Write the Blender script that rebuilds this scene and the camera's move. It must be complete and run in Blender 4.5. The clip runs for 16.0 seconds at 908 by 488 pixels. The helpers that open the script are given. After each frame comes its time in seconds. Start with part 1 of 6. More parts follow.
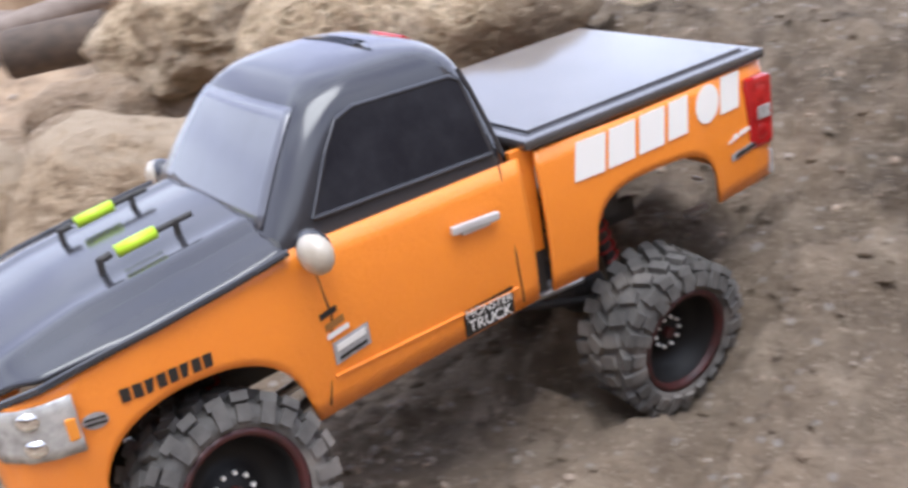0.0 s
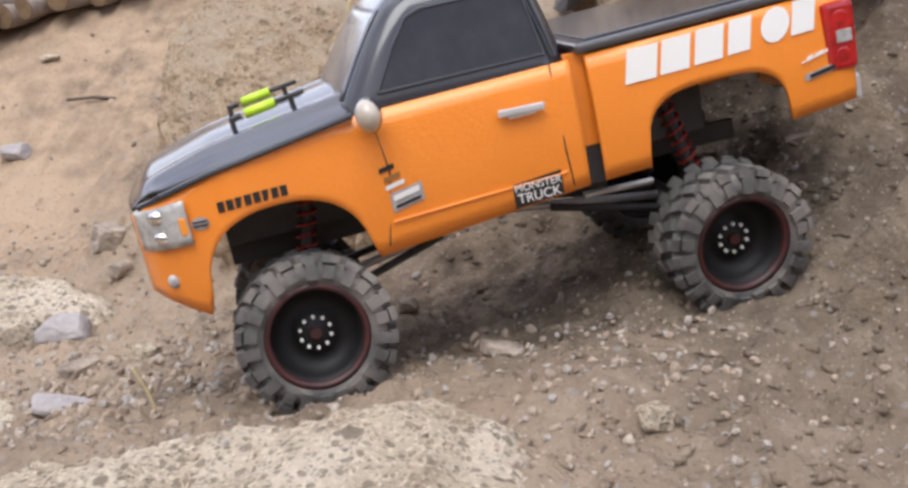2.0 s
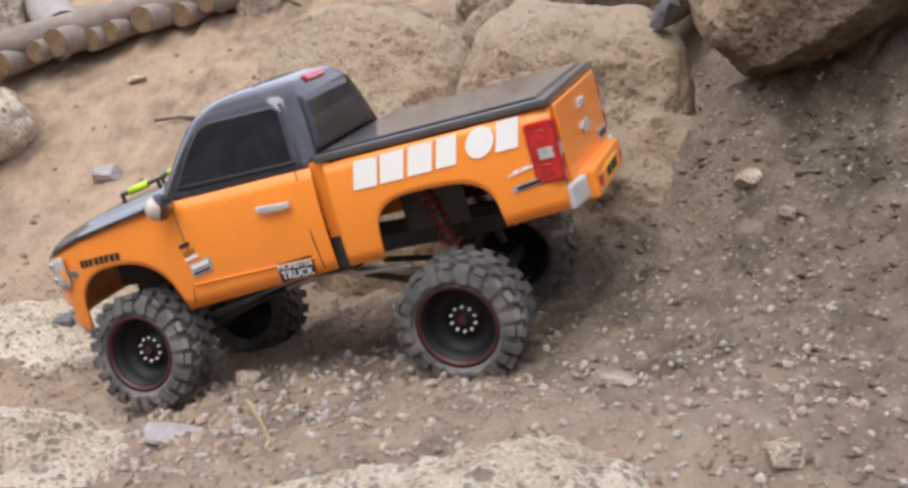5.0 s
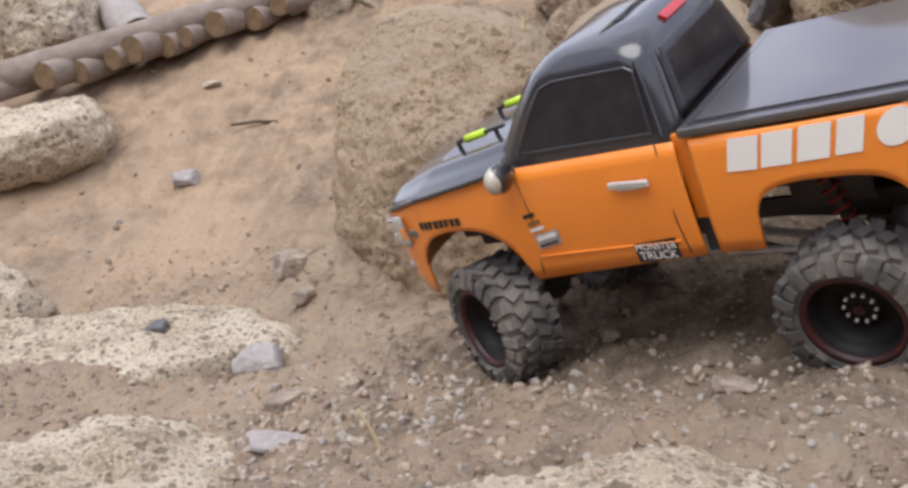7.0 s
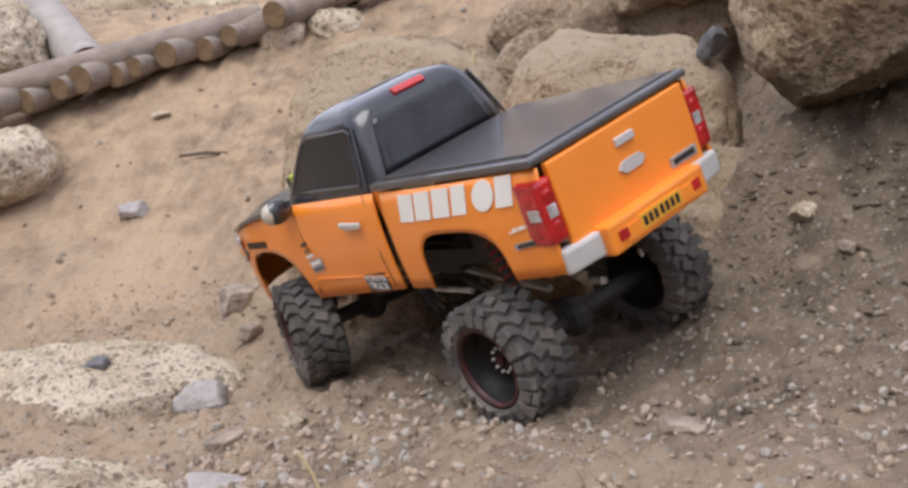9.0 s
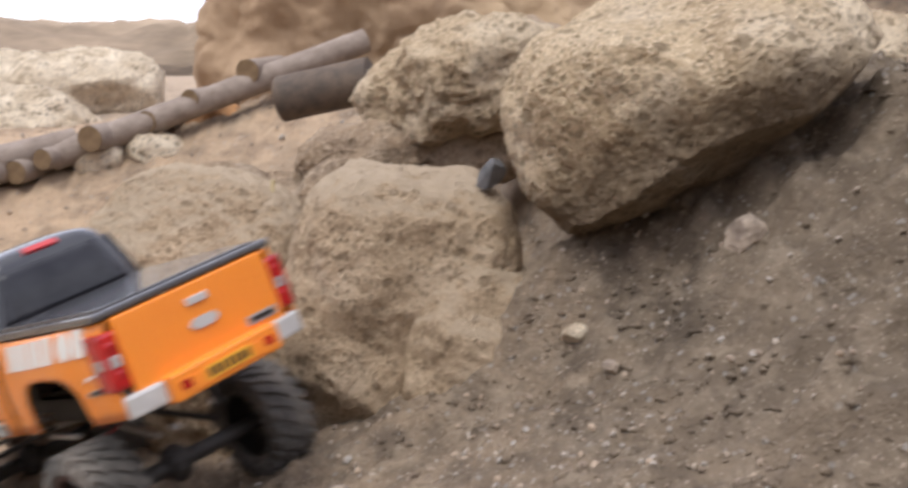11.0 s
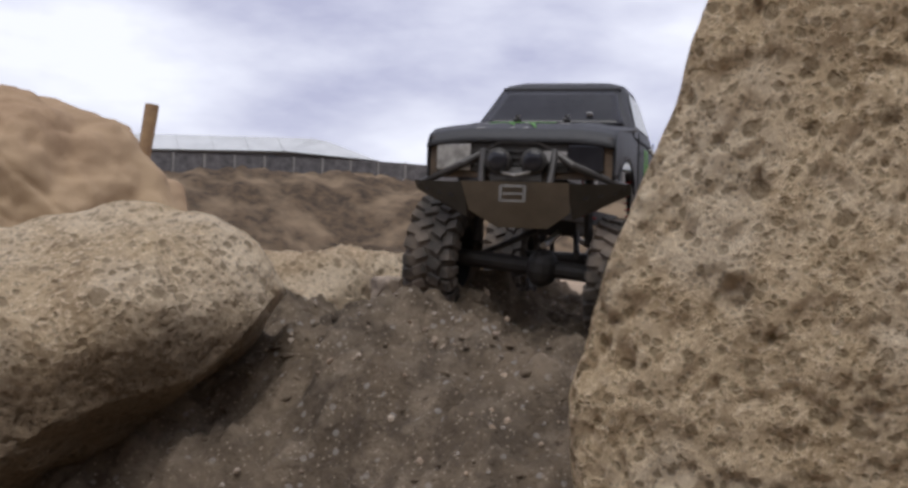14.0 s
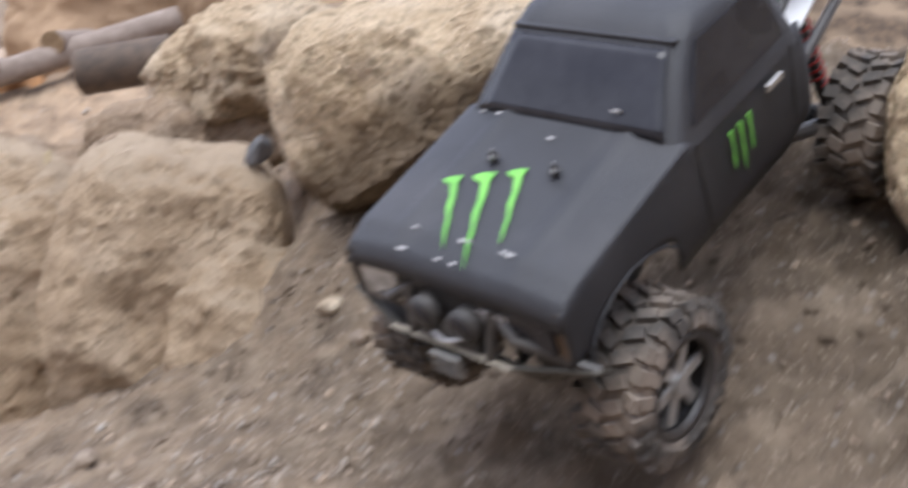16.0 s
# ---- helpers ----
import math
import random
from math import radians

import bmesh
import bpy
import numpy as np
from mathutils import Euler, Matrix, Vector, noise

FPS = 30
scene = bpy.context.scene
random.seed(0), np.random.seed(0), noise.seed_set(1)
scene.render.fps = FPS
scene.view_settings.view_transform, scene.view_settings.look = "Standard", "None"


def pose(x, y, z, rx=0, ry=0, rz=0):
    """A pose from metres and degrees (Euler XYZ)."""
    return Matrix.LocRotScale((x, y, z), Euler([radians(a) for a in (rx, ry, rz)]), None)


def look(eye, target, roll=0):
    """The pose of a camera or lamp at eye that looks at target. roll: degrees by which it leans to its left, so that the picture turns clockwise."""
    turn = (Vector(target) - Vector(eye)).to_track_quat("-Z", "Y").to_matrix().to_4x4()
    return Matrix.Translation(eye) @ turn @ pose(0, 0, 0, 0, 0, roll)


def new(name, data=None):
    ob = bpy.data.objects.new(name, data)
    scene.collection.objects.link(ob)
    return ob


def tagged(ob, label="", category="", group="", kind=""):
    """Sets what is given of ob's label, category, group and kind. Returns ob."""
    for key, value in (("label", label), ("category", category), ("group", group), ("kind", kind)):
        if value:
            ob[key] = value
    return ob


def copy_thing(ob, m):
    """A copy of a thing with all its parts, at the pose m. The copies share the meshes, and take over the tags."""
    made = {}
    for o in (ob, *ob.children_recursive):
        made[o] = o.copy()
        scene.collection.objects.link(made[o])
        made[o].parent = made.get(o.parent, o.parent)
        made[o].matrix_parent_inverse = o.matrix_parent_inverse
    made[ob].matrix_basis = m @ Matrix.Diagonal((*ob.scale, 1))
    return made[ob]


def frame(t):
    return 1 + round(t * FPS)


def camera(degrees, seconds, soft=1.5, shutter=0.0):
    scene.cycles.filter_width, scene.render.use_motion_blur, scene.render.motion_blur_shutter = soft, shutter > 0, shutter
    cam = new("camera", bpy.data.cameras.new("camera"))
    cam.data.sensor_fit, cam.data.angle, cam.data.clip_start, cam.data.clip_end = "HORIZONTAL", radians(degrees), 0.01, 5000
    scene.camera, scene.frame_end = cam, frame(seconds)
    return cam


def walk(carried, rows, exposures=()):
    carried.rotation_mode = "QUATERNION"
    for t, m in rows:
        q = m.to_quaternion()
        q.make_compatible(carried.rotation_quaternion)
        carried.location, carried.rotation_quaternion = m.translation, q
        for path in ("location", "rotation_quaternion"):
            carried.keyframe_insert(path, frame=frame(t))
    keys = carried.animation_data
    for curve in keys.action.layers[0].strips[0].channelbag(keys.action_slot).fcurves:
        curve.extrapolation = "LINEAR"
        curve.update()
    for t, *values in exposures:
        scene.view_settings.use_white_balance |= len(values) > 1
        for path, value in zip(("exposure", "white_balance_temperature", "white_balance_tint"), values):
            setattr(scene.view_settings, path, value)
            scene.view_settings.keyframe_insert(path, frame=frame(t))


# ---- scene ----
PATH = [
    (0, (0.042, 0.099, 0.526), (0.514, 2.007, 0.153), 0.0),
    (0.5, (0.056, 0.095, 0.552), (0.048, 2.032, 0.055), 0.1),
    (1, (0.01, 0.083, 0.54), (-0.043, 2.01, 0.007), -0.3),
    (1.5, (0.019, 0.067, 0.529), (-0.026, 1.982, -0.046), 1.2),
    (2, (0.018, 0.062, 0.526), (-0.053, 1.973, -0.061), 1.1),
    (2.5, (0.012, 0.062, 0.531), (-0.078, 1.975, -0.043), 1.6),
    (3, (0.017, 0.065, 0.533), (-0.055, 1.984, -0.026), 2.0),
    (3.5, (0.022, 0.064, 0.528), (-0.027, 1.981, -0.041), 2.9),
    (6, (-0.062, 0.075, 0.554), (-0.372, 1.964, -0.026), -3.1),
    (6.5, (-0.076, 0.077, 0.554), (-0.423, 1.96, -0.025), -2.7),
    (7, (-0.059, 0.079, 0.548), (-0.346, 1.969, -0.039), -2.4),
    (7.5, (-0.051, 0.081, 0.546), (-0.31, 1.972, -0.052), -2.9),
    (8, (-0.054, 0.087, 0.543), (-0.315, 1.974, -0.064), -3.1),
    (8.5, (-0.053, 0.1, 0.545), (-0.287, 2.001, -0.032), -2.3),
    (11, (0.013, 0.074, 0.551), (0.077, 2.047, 0.234), -0.0),
    (11.5, (0.139, 0.168, 0.553), (0.583, 2.109, 0.362), -0.4),
    (12, (0.214, 0.189, 0.605), (0.861, 2.082, 0.62), 0.5),
    (12.5, (0.25, 0.201, 0.626), (0.986, 2.058, 0.721), 0.7),
    (13, (0.249, 0.193, 0.62), (0.989, 2.05, 0.691), 0.5),
    (13.5, (0.248, 0.192, 0.616), (0.992, 2.048, 0.682), 0.7),
    (14, (0.248, 0.204, 0.602), (0.986, 2.062, 0.649), 1.6),
    (14.5, (0.258, 0.252, 0.602), (0.968, 2.121, 0.629), 2.3),
    (15, (0.265, 0.27, 0.604), (0.992, 2.133, 0.631), 2.6),
    (15.5, (0.235, 0.219, 0.586), (0.822, 2.129, 0.511), 2.9),
    (16, (0.105, 0.023, 0.546), (0.434, 1.969, 0.216), 2.6),
]
cam = camera(45.0, 16.0, soft=2.9, shutter=0.35)
EXPOSURES = [(t, e, 5750 if t < 0.3 else 6050 if t < 5 else 6120 if t < 9 else 6250 if t < 15.8 else 5850, 10) for t, e in ((0.0, 0.52), (0.6, 0.22), (4.0, 0.13), (6.0, 0.12), (6.6, -0.02), (8.7, -0.01), (11.2, 0.10), (11.5, 0.30), (12.0, -0.02), (12.5, -0.65), (13.0, -0.95), (13.5, -0.78), (14.0, -0.72), (14.5, -0.52), (15.0, -0.5), (15.6, -0.14), (16.0, 0.36))]
walk(cam, [(t, look(eye, target, roll)) for t, eye, target, roll in PATH], EXPOSURES)

# ---------------- sky and sun ----------------
SUN_EL, SUN_AZ = 65.0, 212.0     # degrees; azimuth from +y towards +x
world = bpy.data.worlds.new("overcast_sky")
scene.world = world
world.use_nodes = True
wn, wl = world.node_tree.nodes, world.node_tree.links
bg = wn["Background"]
sky = wn.new("ShaderNodeTexSky")
sky.sky_type, sky.sun_disc = "NISHITA", False
sky.sun_elevation, sky.sun_rotation = radians(SUN_EL), radians(SUN_AZ)
tc = wn.new("ShaderNodeTexCoord")
mp = wn.new("ShaderNodeMapping")
mp.inputs["Scale"].default_value = (1.0, 1.0, 2.6)
cl = wn.new("ShaderNodeTexNoise")
cl.inputs["Scale"].default_value, cl.inputs["Detail"].default_value, cl.inputs["Roughness"].default_value = 3.0, 7.0, 0.52
cr = wn.new("ShaderNodeValToRGB")
cr.color_ramp.elements[0].position, cr.color_ramp.elements[0].color = 0.36, (6.0, 5.95, 7.7, 1)
cr.color_ramp.elements[1].position, cr.color_ramp.elements[1].color = 0.60, (11.6, 11.5, 12.3, 1)
mx = wn.new("ShaderNodeMixRGB")
mx.inputs[0].default_value = 0.9
wl.new(tc.outputs["Generated"], mp.inputs["Vector"])
wl.new(mp.outputs["Vector"], cl.inputs["Vector"])
wl.new(cl.outputs["Fac"], cr.inputs["Fac"])
wl.new(sky.outputs["Color"], mx.inputs[1])
wl.new(cr.outputs["Color"], mx.inputs[2])
wl.new(mx.outputs["Color"], bg.inputs["Color"])
bg.inputs["Strength"].default_value = 0.15

sun_data = bpy.data.lights.new("sun", "SUN")
sun_data.energy, sun_data.angle, sun_data.color = 2.75, radians(45), (1.0, 0.95, 0.86)
sun = new("sun", sun_data)
az, el = radians(SUN_AZ), radians(SUN_EL)
sun.matrix_world = look((math.sin(az) * math.cos(el) * 50, math.cos(az) * math.cos(el) * 50, math.sin(el) * 50), (0, 0, 0))


# ---------------- materials ----------------
def material(name, base, rough=0.6, metal=0.0, dark=None, scale=30.0, mix=0.5, bump=0.0, bump_scale=200.0,
             coat=0.0, spec=0.5, light=None, light_scale=6.0, uphill=None, relief=0.003, island=None):
    """A surface of two colours at a coarse and a fine scale, with relief."""
    m = bpy.data.materials.new(name)
    m.use_nodes = True
    n, l = m.node_tree.nodes, m.node_tree.links
    b = n["Principled BSDF"]
    b.inputs["Roughness"].default_value, b.inputs["Metallic"].default_value = rough, metal
    b.inputs["Coat Weight"].default_value = coat
    b.inputs["Coat Roughness"].default_value = 0.08
    b.inputs["Specular IOR Level"].default_value = spec
    b.inputs["Base Color"].default_value = (*base, 1)
    pos = n.new("ShaderNodeTexCoord").outputs["Object"]
    colour = None
    if dark:
        f = n.new("ShaderNodeTexNoise")
        f.inputs["Scale"].default_value, f.inputs["Detail"].default_value, f.inputs["Roughness"].default_value = scale, 8.0, 0.65
        l.new(pos, f.inputs["Vector"])
        r = n.new("ShaderNodeValToRGB")
        r.color_ramp.elements[0].position, r.color_ramp.elements[0].color = 0.5 - 0.26 * mix, (*dark, 1)
        r.color_ramp.elements[1].position, r.color_ramp.elements[1].color = 0.5 + 0.26 * mix, (*base, 1)
        l.new(f.outputs["Fac"], r.inputs["Fac"])
        colour = r.outputs["Color"]
    if light:
        f = n.new("ShaderNodeTexNoise")
        f.inputs["Scale"].default_value, f.inputs["Detail"].default_value = light_scale, 4.0
        l.new(pos, f.inputs["Vector"])
        r = n.new("ShaderNodeValToRGB")
        r.color_ramp.elements[0].position, r.color_ramp.elements[1].position = 0.46, 0.66
        l.new(f.outputs["Fac"], r.inputs["Fac"])
        x = n.new("ShaderNodeMixRGB")
        l.new(r.outputs["Color"], x.inputs[0])
        l.new(colour, x.inputs[1])
        x.inputs[2].default_value = (*light, 1)
        colour = x.outputs["Color"]
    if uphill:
        # ragged patch of greyer ramp soil, with the ramp's shade multiplied in too
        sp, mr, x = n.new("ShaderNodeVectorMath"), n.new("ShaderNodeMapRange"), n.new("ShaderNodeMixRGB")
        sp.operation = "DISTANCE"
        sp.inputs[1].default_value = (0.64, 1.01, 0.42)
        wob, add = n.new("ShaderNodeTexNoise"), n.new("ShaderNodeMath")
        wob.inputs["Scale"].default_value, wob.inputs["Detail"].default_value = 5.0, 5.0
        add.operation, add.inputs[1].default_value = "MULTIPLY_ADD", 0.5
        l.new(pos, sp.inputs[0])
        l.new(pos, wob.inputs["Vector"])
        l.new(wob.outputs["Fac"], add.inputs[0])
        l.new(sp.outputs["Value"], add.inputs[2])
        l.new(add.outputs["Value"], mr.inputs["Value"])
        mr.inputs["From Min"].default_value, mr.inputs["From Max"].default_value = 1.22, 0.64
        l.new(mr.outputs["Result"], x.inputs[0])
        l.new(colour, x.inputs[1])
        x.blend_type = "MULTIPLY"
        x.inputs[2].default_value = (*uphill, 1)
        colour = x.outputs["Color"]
    if island:
        geo, r = n.new("ShaderNodeNewGeometry"), n.new("ShaderNodeValToRGB")
        l.new(geo.outputs["Random Per Island"], r.inputs["Fac"])
        r.color_ramp.elements[0].color, r.color_ramp.elements[1].color = (*island[0], 1), (*island[-1], 1)
        for k, c in enumerate(island[1:-1]):
            e = r.color_ramp.elements.new((k + 1) / (len(island) - 1))
            e.color = (*c, 1)
        colour = r.outputs["Color"]
    height = None
    if bump:
        f = n.new("ShaderNodeTexNoise")
        f.inputs["Scale"].default_value, f.inputs["Detail"].default_value, f.inputs["Roughness"].default_value = bump_scale, 6.0, 0.7
        l.new(pos, f.inputs["Vector"])
        height = f.outputs["Fac"]
    if height:
        d = n.new("ShaderNodeBump")
        d.inputs["Strength"].default_value, d.inputs["Distance"].default_value = max(bump, 0.3), relief
        l.new(height, d.inputs["Height"])
        l.new(d.outputs["Normal"], b.inputs["Normal"])
    if colour:
        l.new(colour, b.inputs["Base Color"])
    return m


def dirt(name):
    """Dry earth: dusty and darker patches, crumbs of grit pressed into it, and a grey-brown part on the ramp with shade
    in its colour.
    """
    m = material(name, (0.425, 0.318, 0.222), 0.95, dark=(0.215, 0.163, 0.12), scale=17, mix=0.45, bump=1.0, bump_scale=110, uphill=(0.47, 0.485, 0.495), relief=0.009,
                 light=(0.44, 0.33, 0.235), light_scale=2.2, spec=0.15)
    n, l = m.node_tree.nodes, m.node_tree.links
    b = n["Principled BSDF"]
    pos = n.new("ShaderNodeTexCoord").outputs["Object"]
    colour = b.inputs["Base Color"].links[0].from_socket
    for scale, share, tone, much in ((330, 0.84, (0.42, 0.35, 0.275), 0.65), (240, 0.86, (0.15, 0.12, 0.10), 0.6), (140, 0.93, (0.33, 0.305, 0.28), 0.7)):
        v = n.new("ShaderNodeTexVoronoi")
        v.inputs["Scale"].default_value = scale
        l.new(pos, v.inputs["Vector"])
        sep, own, near, mul, x = (n.new("ShaderNode" + k) for k in ("SeparateColor", "Math", "MapRange", "Math", "MixRGB"))
        l.new(v.outputs["Color"], sep.inputs["Color"])
        own.operation, own.inputs[1].default_value = "GREATER_THAN", share
        l.new(sep.outputs["Green"], own.inputs[0])
        near.inputs["From Min"].default_value, near.inputs["From Max"].default_value, near.inputs["To Max"].default_value = 0.46, 0.30, much
        l.new(v.outputs["Distance"], near.inputs["Value"])
        mul.operation = "MULTIPLY"
        l.new(own.outputs["Value"], mul.inputs[0])
        l.new(near.outputs["Result"], mul.inputs[1])
        l.new(mul.outputs["Value"], x.inputs[0])
        l.new(colour, x.inputs[1])
        x.inputs[2].default_value = (*tone, 1)
        colour = x.outputs["Color"]
    blot, r, x = (n.new("ShaderNode" + k) for k in ("TexNoise", "MapRange", "MixRGB"))
    blot.inputs["Scale"].default_value, blot.inputs["Detail"].default_value, blot.inputs["Roughness"].default_value = 26.0, 7.0, 0.62
    l.new(pos, blot.inputs["Vector"])
    l.new(blot.outputs["Fac"], r.inputs["Value"])
    r.inputs["From Min"].default_value, r.inputs["From Max"].default_value, r.inputs["To Max"].default_value = 0.48, 0.66, 0.4
    l.new(r.outputs["Result"], x.inputs[0])
    l.new(colour, x.inputs[1])
    x.inputs[2].default_value = (0.41, 0.33, 0.245, 1)
    colour = x.outputs["Color"]
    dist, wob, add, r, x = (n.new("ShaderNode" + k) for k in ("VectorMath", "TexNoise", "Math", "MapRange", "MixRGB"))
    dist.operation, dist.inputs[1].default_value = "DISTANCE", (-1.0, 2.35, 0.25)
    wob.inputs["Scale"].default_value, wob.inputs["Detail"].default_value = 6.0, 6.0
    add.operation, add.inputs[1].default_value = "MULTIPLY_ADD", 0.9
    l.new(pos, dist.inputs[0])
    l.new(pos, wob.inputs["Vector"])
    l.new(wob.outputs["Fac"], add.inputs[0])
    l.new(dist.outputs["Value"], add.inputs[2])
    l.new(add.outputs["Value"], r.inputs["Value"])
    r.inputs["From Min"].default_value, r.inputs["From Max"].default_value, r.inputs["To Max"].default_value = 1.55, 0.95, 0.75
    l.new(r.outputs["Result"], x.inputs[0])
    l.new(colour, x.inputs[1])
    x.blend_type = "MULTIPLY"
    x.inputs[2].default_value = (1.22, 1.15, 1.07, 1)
    l.new(x.outputs["Color"], b.inputs["Base Color"])
    return m


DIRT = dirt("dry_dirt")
def porous(name, base, dark, pale, holes=1.0, size=1.0, stain_shade=None, dust=None):
    """Weathered volcanic stone: crusty grain, pits of three sizes with earth and painted shade in them, pale bleached
    patches.
    """
    m = material(name, base, 0.95, spec=0.12)
    n, l = m.node_tree.nodes, m.node_tree.links
    b = n["Principled BSDF"]
    pos = n.new("ShaderNodeTexCoord").outputs["Object"]

    def tex(kind, scale, detail=4.0, rough=0.6, vec=None):
        f = n.new("ShaderNodeTex" + kind)
        f.inputs["Scale"].default_value = scale
        if kind == "Noise":
            f.inputs["Detail"].default_value, f.inputs["Roughness"].default_value = detail, rough
        l.new(vec or pos, f.inputs["Vector"])
        return f

    def ranged(sock, a, c, lo=0.0, hi=1.0):
        r = n.new("ShaderNodeMapRange")
        r.interpolation_type = "SMOOTHSTEP"
        for k, v in (("From Min", a), ("From Max", c), ("To Min", lo), ("To Max", hi)):
            r.inputs[k].default_value = v
        l.new(sock, r.inputs["Value"])
        return r.outputs["Result"]

    def calc(op, a, c, d=None):
        f = n.new("ShaderNodeMath")
        f.operation = op
        for k, v in enumerate((a, c, d)):
            if v is not None:
                if isinstance(v, (int, float)):
                    f.inputs[k].default_value = v
                else:
                    l.new(v, f.inputs[k])
        return f.outputs["Value"]

    def blend(fac, a, c, kind="MIX"):
        x = n.new("ShaderNodeMixRGB")
        x.blend_type = kind
        for k, v in enumerate((fac, a, c)):
            if isinstance(v, tuple):
                x.inputs[k].default_value = (*v, 1)
            elif isinstance(v, (int, float)):
                x.inputs[k].default_value = v
            else:
                l.new(v, x.inputs[k])
        return x.outputs["Color"]

    warp = n.new("ShaderNodeVectorMath")
    warp.operation, warp.inputs[1].default_value = "MULTIPLY_ADD", (0.0065 * size,) * 3
    l.new(tex("Noise", 70 / size, 3.0).outputs["Color"], warp.inputs[0])
    l.new(pos, warp.inputs[2])
    height, hollow = None, None
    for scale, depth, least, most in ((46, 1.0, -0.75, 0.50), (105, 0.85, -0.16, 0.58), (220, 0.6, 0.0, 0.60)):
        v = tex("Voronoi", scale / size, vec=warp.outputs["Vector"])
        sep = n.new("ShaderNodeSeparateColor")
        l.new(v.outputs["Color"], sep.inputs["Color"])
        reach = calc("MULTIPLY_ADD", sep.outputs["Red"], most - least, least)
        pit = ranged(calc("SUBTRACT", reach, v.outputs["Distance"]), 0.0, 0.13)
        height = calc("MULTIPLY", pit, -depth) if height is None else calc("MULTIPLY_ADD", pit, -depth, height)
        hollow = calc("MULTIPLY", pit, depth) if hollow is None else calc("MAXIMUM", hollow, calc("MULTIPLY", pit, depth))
    crust = tex("Noise", 190 / size, 8.0, 0.72).outputs["Fac"]
    height = calc("MULTIPLY_ADD", crust, 2.3, calc("MULTIPLY", height, holes))
    colour = blend(ranged(tex("Noise", 22 / size, 8.0, 0.68).outputs["Fac"], 0.34, 0.54), dark, base)
    colour = blend(ranged(tex("Noise", 7 / size, 5.0).outputs["Fac"], 0.44, 0.62), colour, pale)
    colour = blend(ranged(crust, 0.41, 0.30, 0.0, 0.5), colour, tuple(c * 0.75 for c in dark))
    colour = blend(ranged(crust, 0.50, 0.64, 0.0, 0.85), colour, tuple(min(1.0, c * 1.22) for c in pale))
    # pits darkened in the colour, for earth and for the shade inside them
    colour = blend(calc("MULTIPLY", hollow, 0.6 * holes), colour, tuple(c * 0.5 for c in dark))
    if dust:
        up = n.new("ShaderNodeNewGeometry")
        sep = n.new("ShaderNodeSeparateXYZ")
        l.new(up.outputs["Normal"], sep.inputs["Vector"])
        lie = calc("MULTIPLY_ADD", tex("Noise", 14 / size, 5.0).outputs["Fac"], 1.1, calc("SUBTRACT", sep.outputs["Z"], 0.95))
        colour = blend(ranged(lie, 0.0, 0.35, 0.0, 0.85), colour, dust)
    if stain_shade:
        # earth clinging from when it lay buried, with the underside's shade coloured in
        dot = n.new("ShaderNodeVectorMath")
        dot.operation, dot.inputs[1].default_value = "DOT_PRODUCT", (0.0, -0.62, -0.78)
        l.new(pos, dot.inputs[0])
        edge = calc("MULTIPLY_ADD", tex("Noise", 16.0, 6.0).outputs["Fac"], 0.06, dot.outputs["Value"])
        colour = blend(ranged(edge, 0.038, 0.088, 0.0, 0.8), colour, blend(ranged(crust, 0.4, 0.65), tuple(c * 0.7 for c in stain_shade), stain_shade))
    d = n.new("ShaderNodeBump")
    d.inputs["Strength"].default_value, d.inputs["Distance"].default_value = 0.9, 0.0052 * size
    l.new(height, d.inputs["Height"])
    l.new(d.outputs["Normal"], b.inputs["Normal"])
    l.new(colour, b.inputs["Base Color"])
    return m


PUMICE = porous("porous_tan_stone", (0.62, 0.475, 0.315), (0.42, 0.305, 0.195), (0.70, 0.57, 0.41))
PUMICE_STAIN_SHADE = porous("stained_shaded_stone", (0.70, 0.545, 0.36), (0.50, 0.37, 0.235), (0.80, 0.66, 0.485), 1.1, 1.0, stain_shade=(0.20, 0.145, 0.095))
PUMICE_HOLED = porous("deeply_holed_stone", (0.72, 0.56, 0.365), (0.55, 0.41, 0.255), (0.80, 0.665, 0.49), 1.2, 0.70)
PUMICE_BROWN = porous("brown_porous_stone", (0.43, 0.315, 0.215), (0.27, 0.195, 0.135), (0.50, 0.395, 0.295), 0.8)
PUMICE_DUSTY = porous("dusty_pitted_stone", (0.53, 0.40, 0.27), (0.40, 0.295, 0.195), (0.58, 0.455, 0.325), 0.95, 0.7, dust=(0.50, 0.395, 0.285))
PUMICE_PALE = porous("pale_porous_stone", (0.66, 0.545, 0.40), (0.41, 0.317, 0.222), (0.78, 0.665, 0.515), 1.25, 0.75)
EARTH = material("brown_earth_rock", (0.40, 0.285, 0.185), 0.95, dark=(0.27, 0.185, 0.12), scale=15, mix=0.9, bump=0.9, bump_scale=70,
                 light=(0.42, 0.31, 0.20), light_scale=2, spec=0.1)
RUSTY = material("orange_rock", (0.50, 0.27, 0.13), 0.95, dark=(0.34, 0.19, 0.10), scale=14, bump=0.6, bump_scale=60, spec=0.1)
SLATE = material("grey_stone", (0.43, 0.39, 0.375), 0.85, dark=(0.29, 0.262, 0.25), scale=60, mix=0.9, bump=0.5, bump_scale=260, spec=0.2)
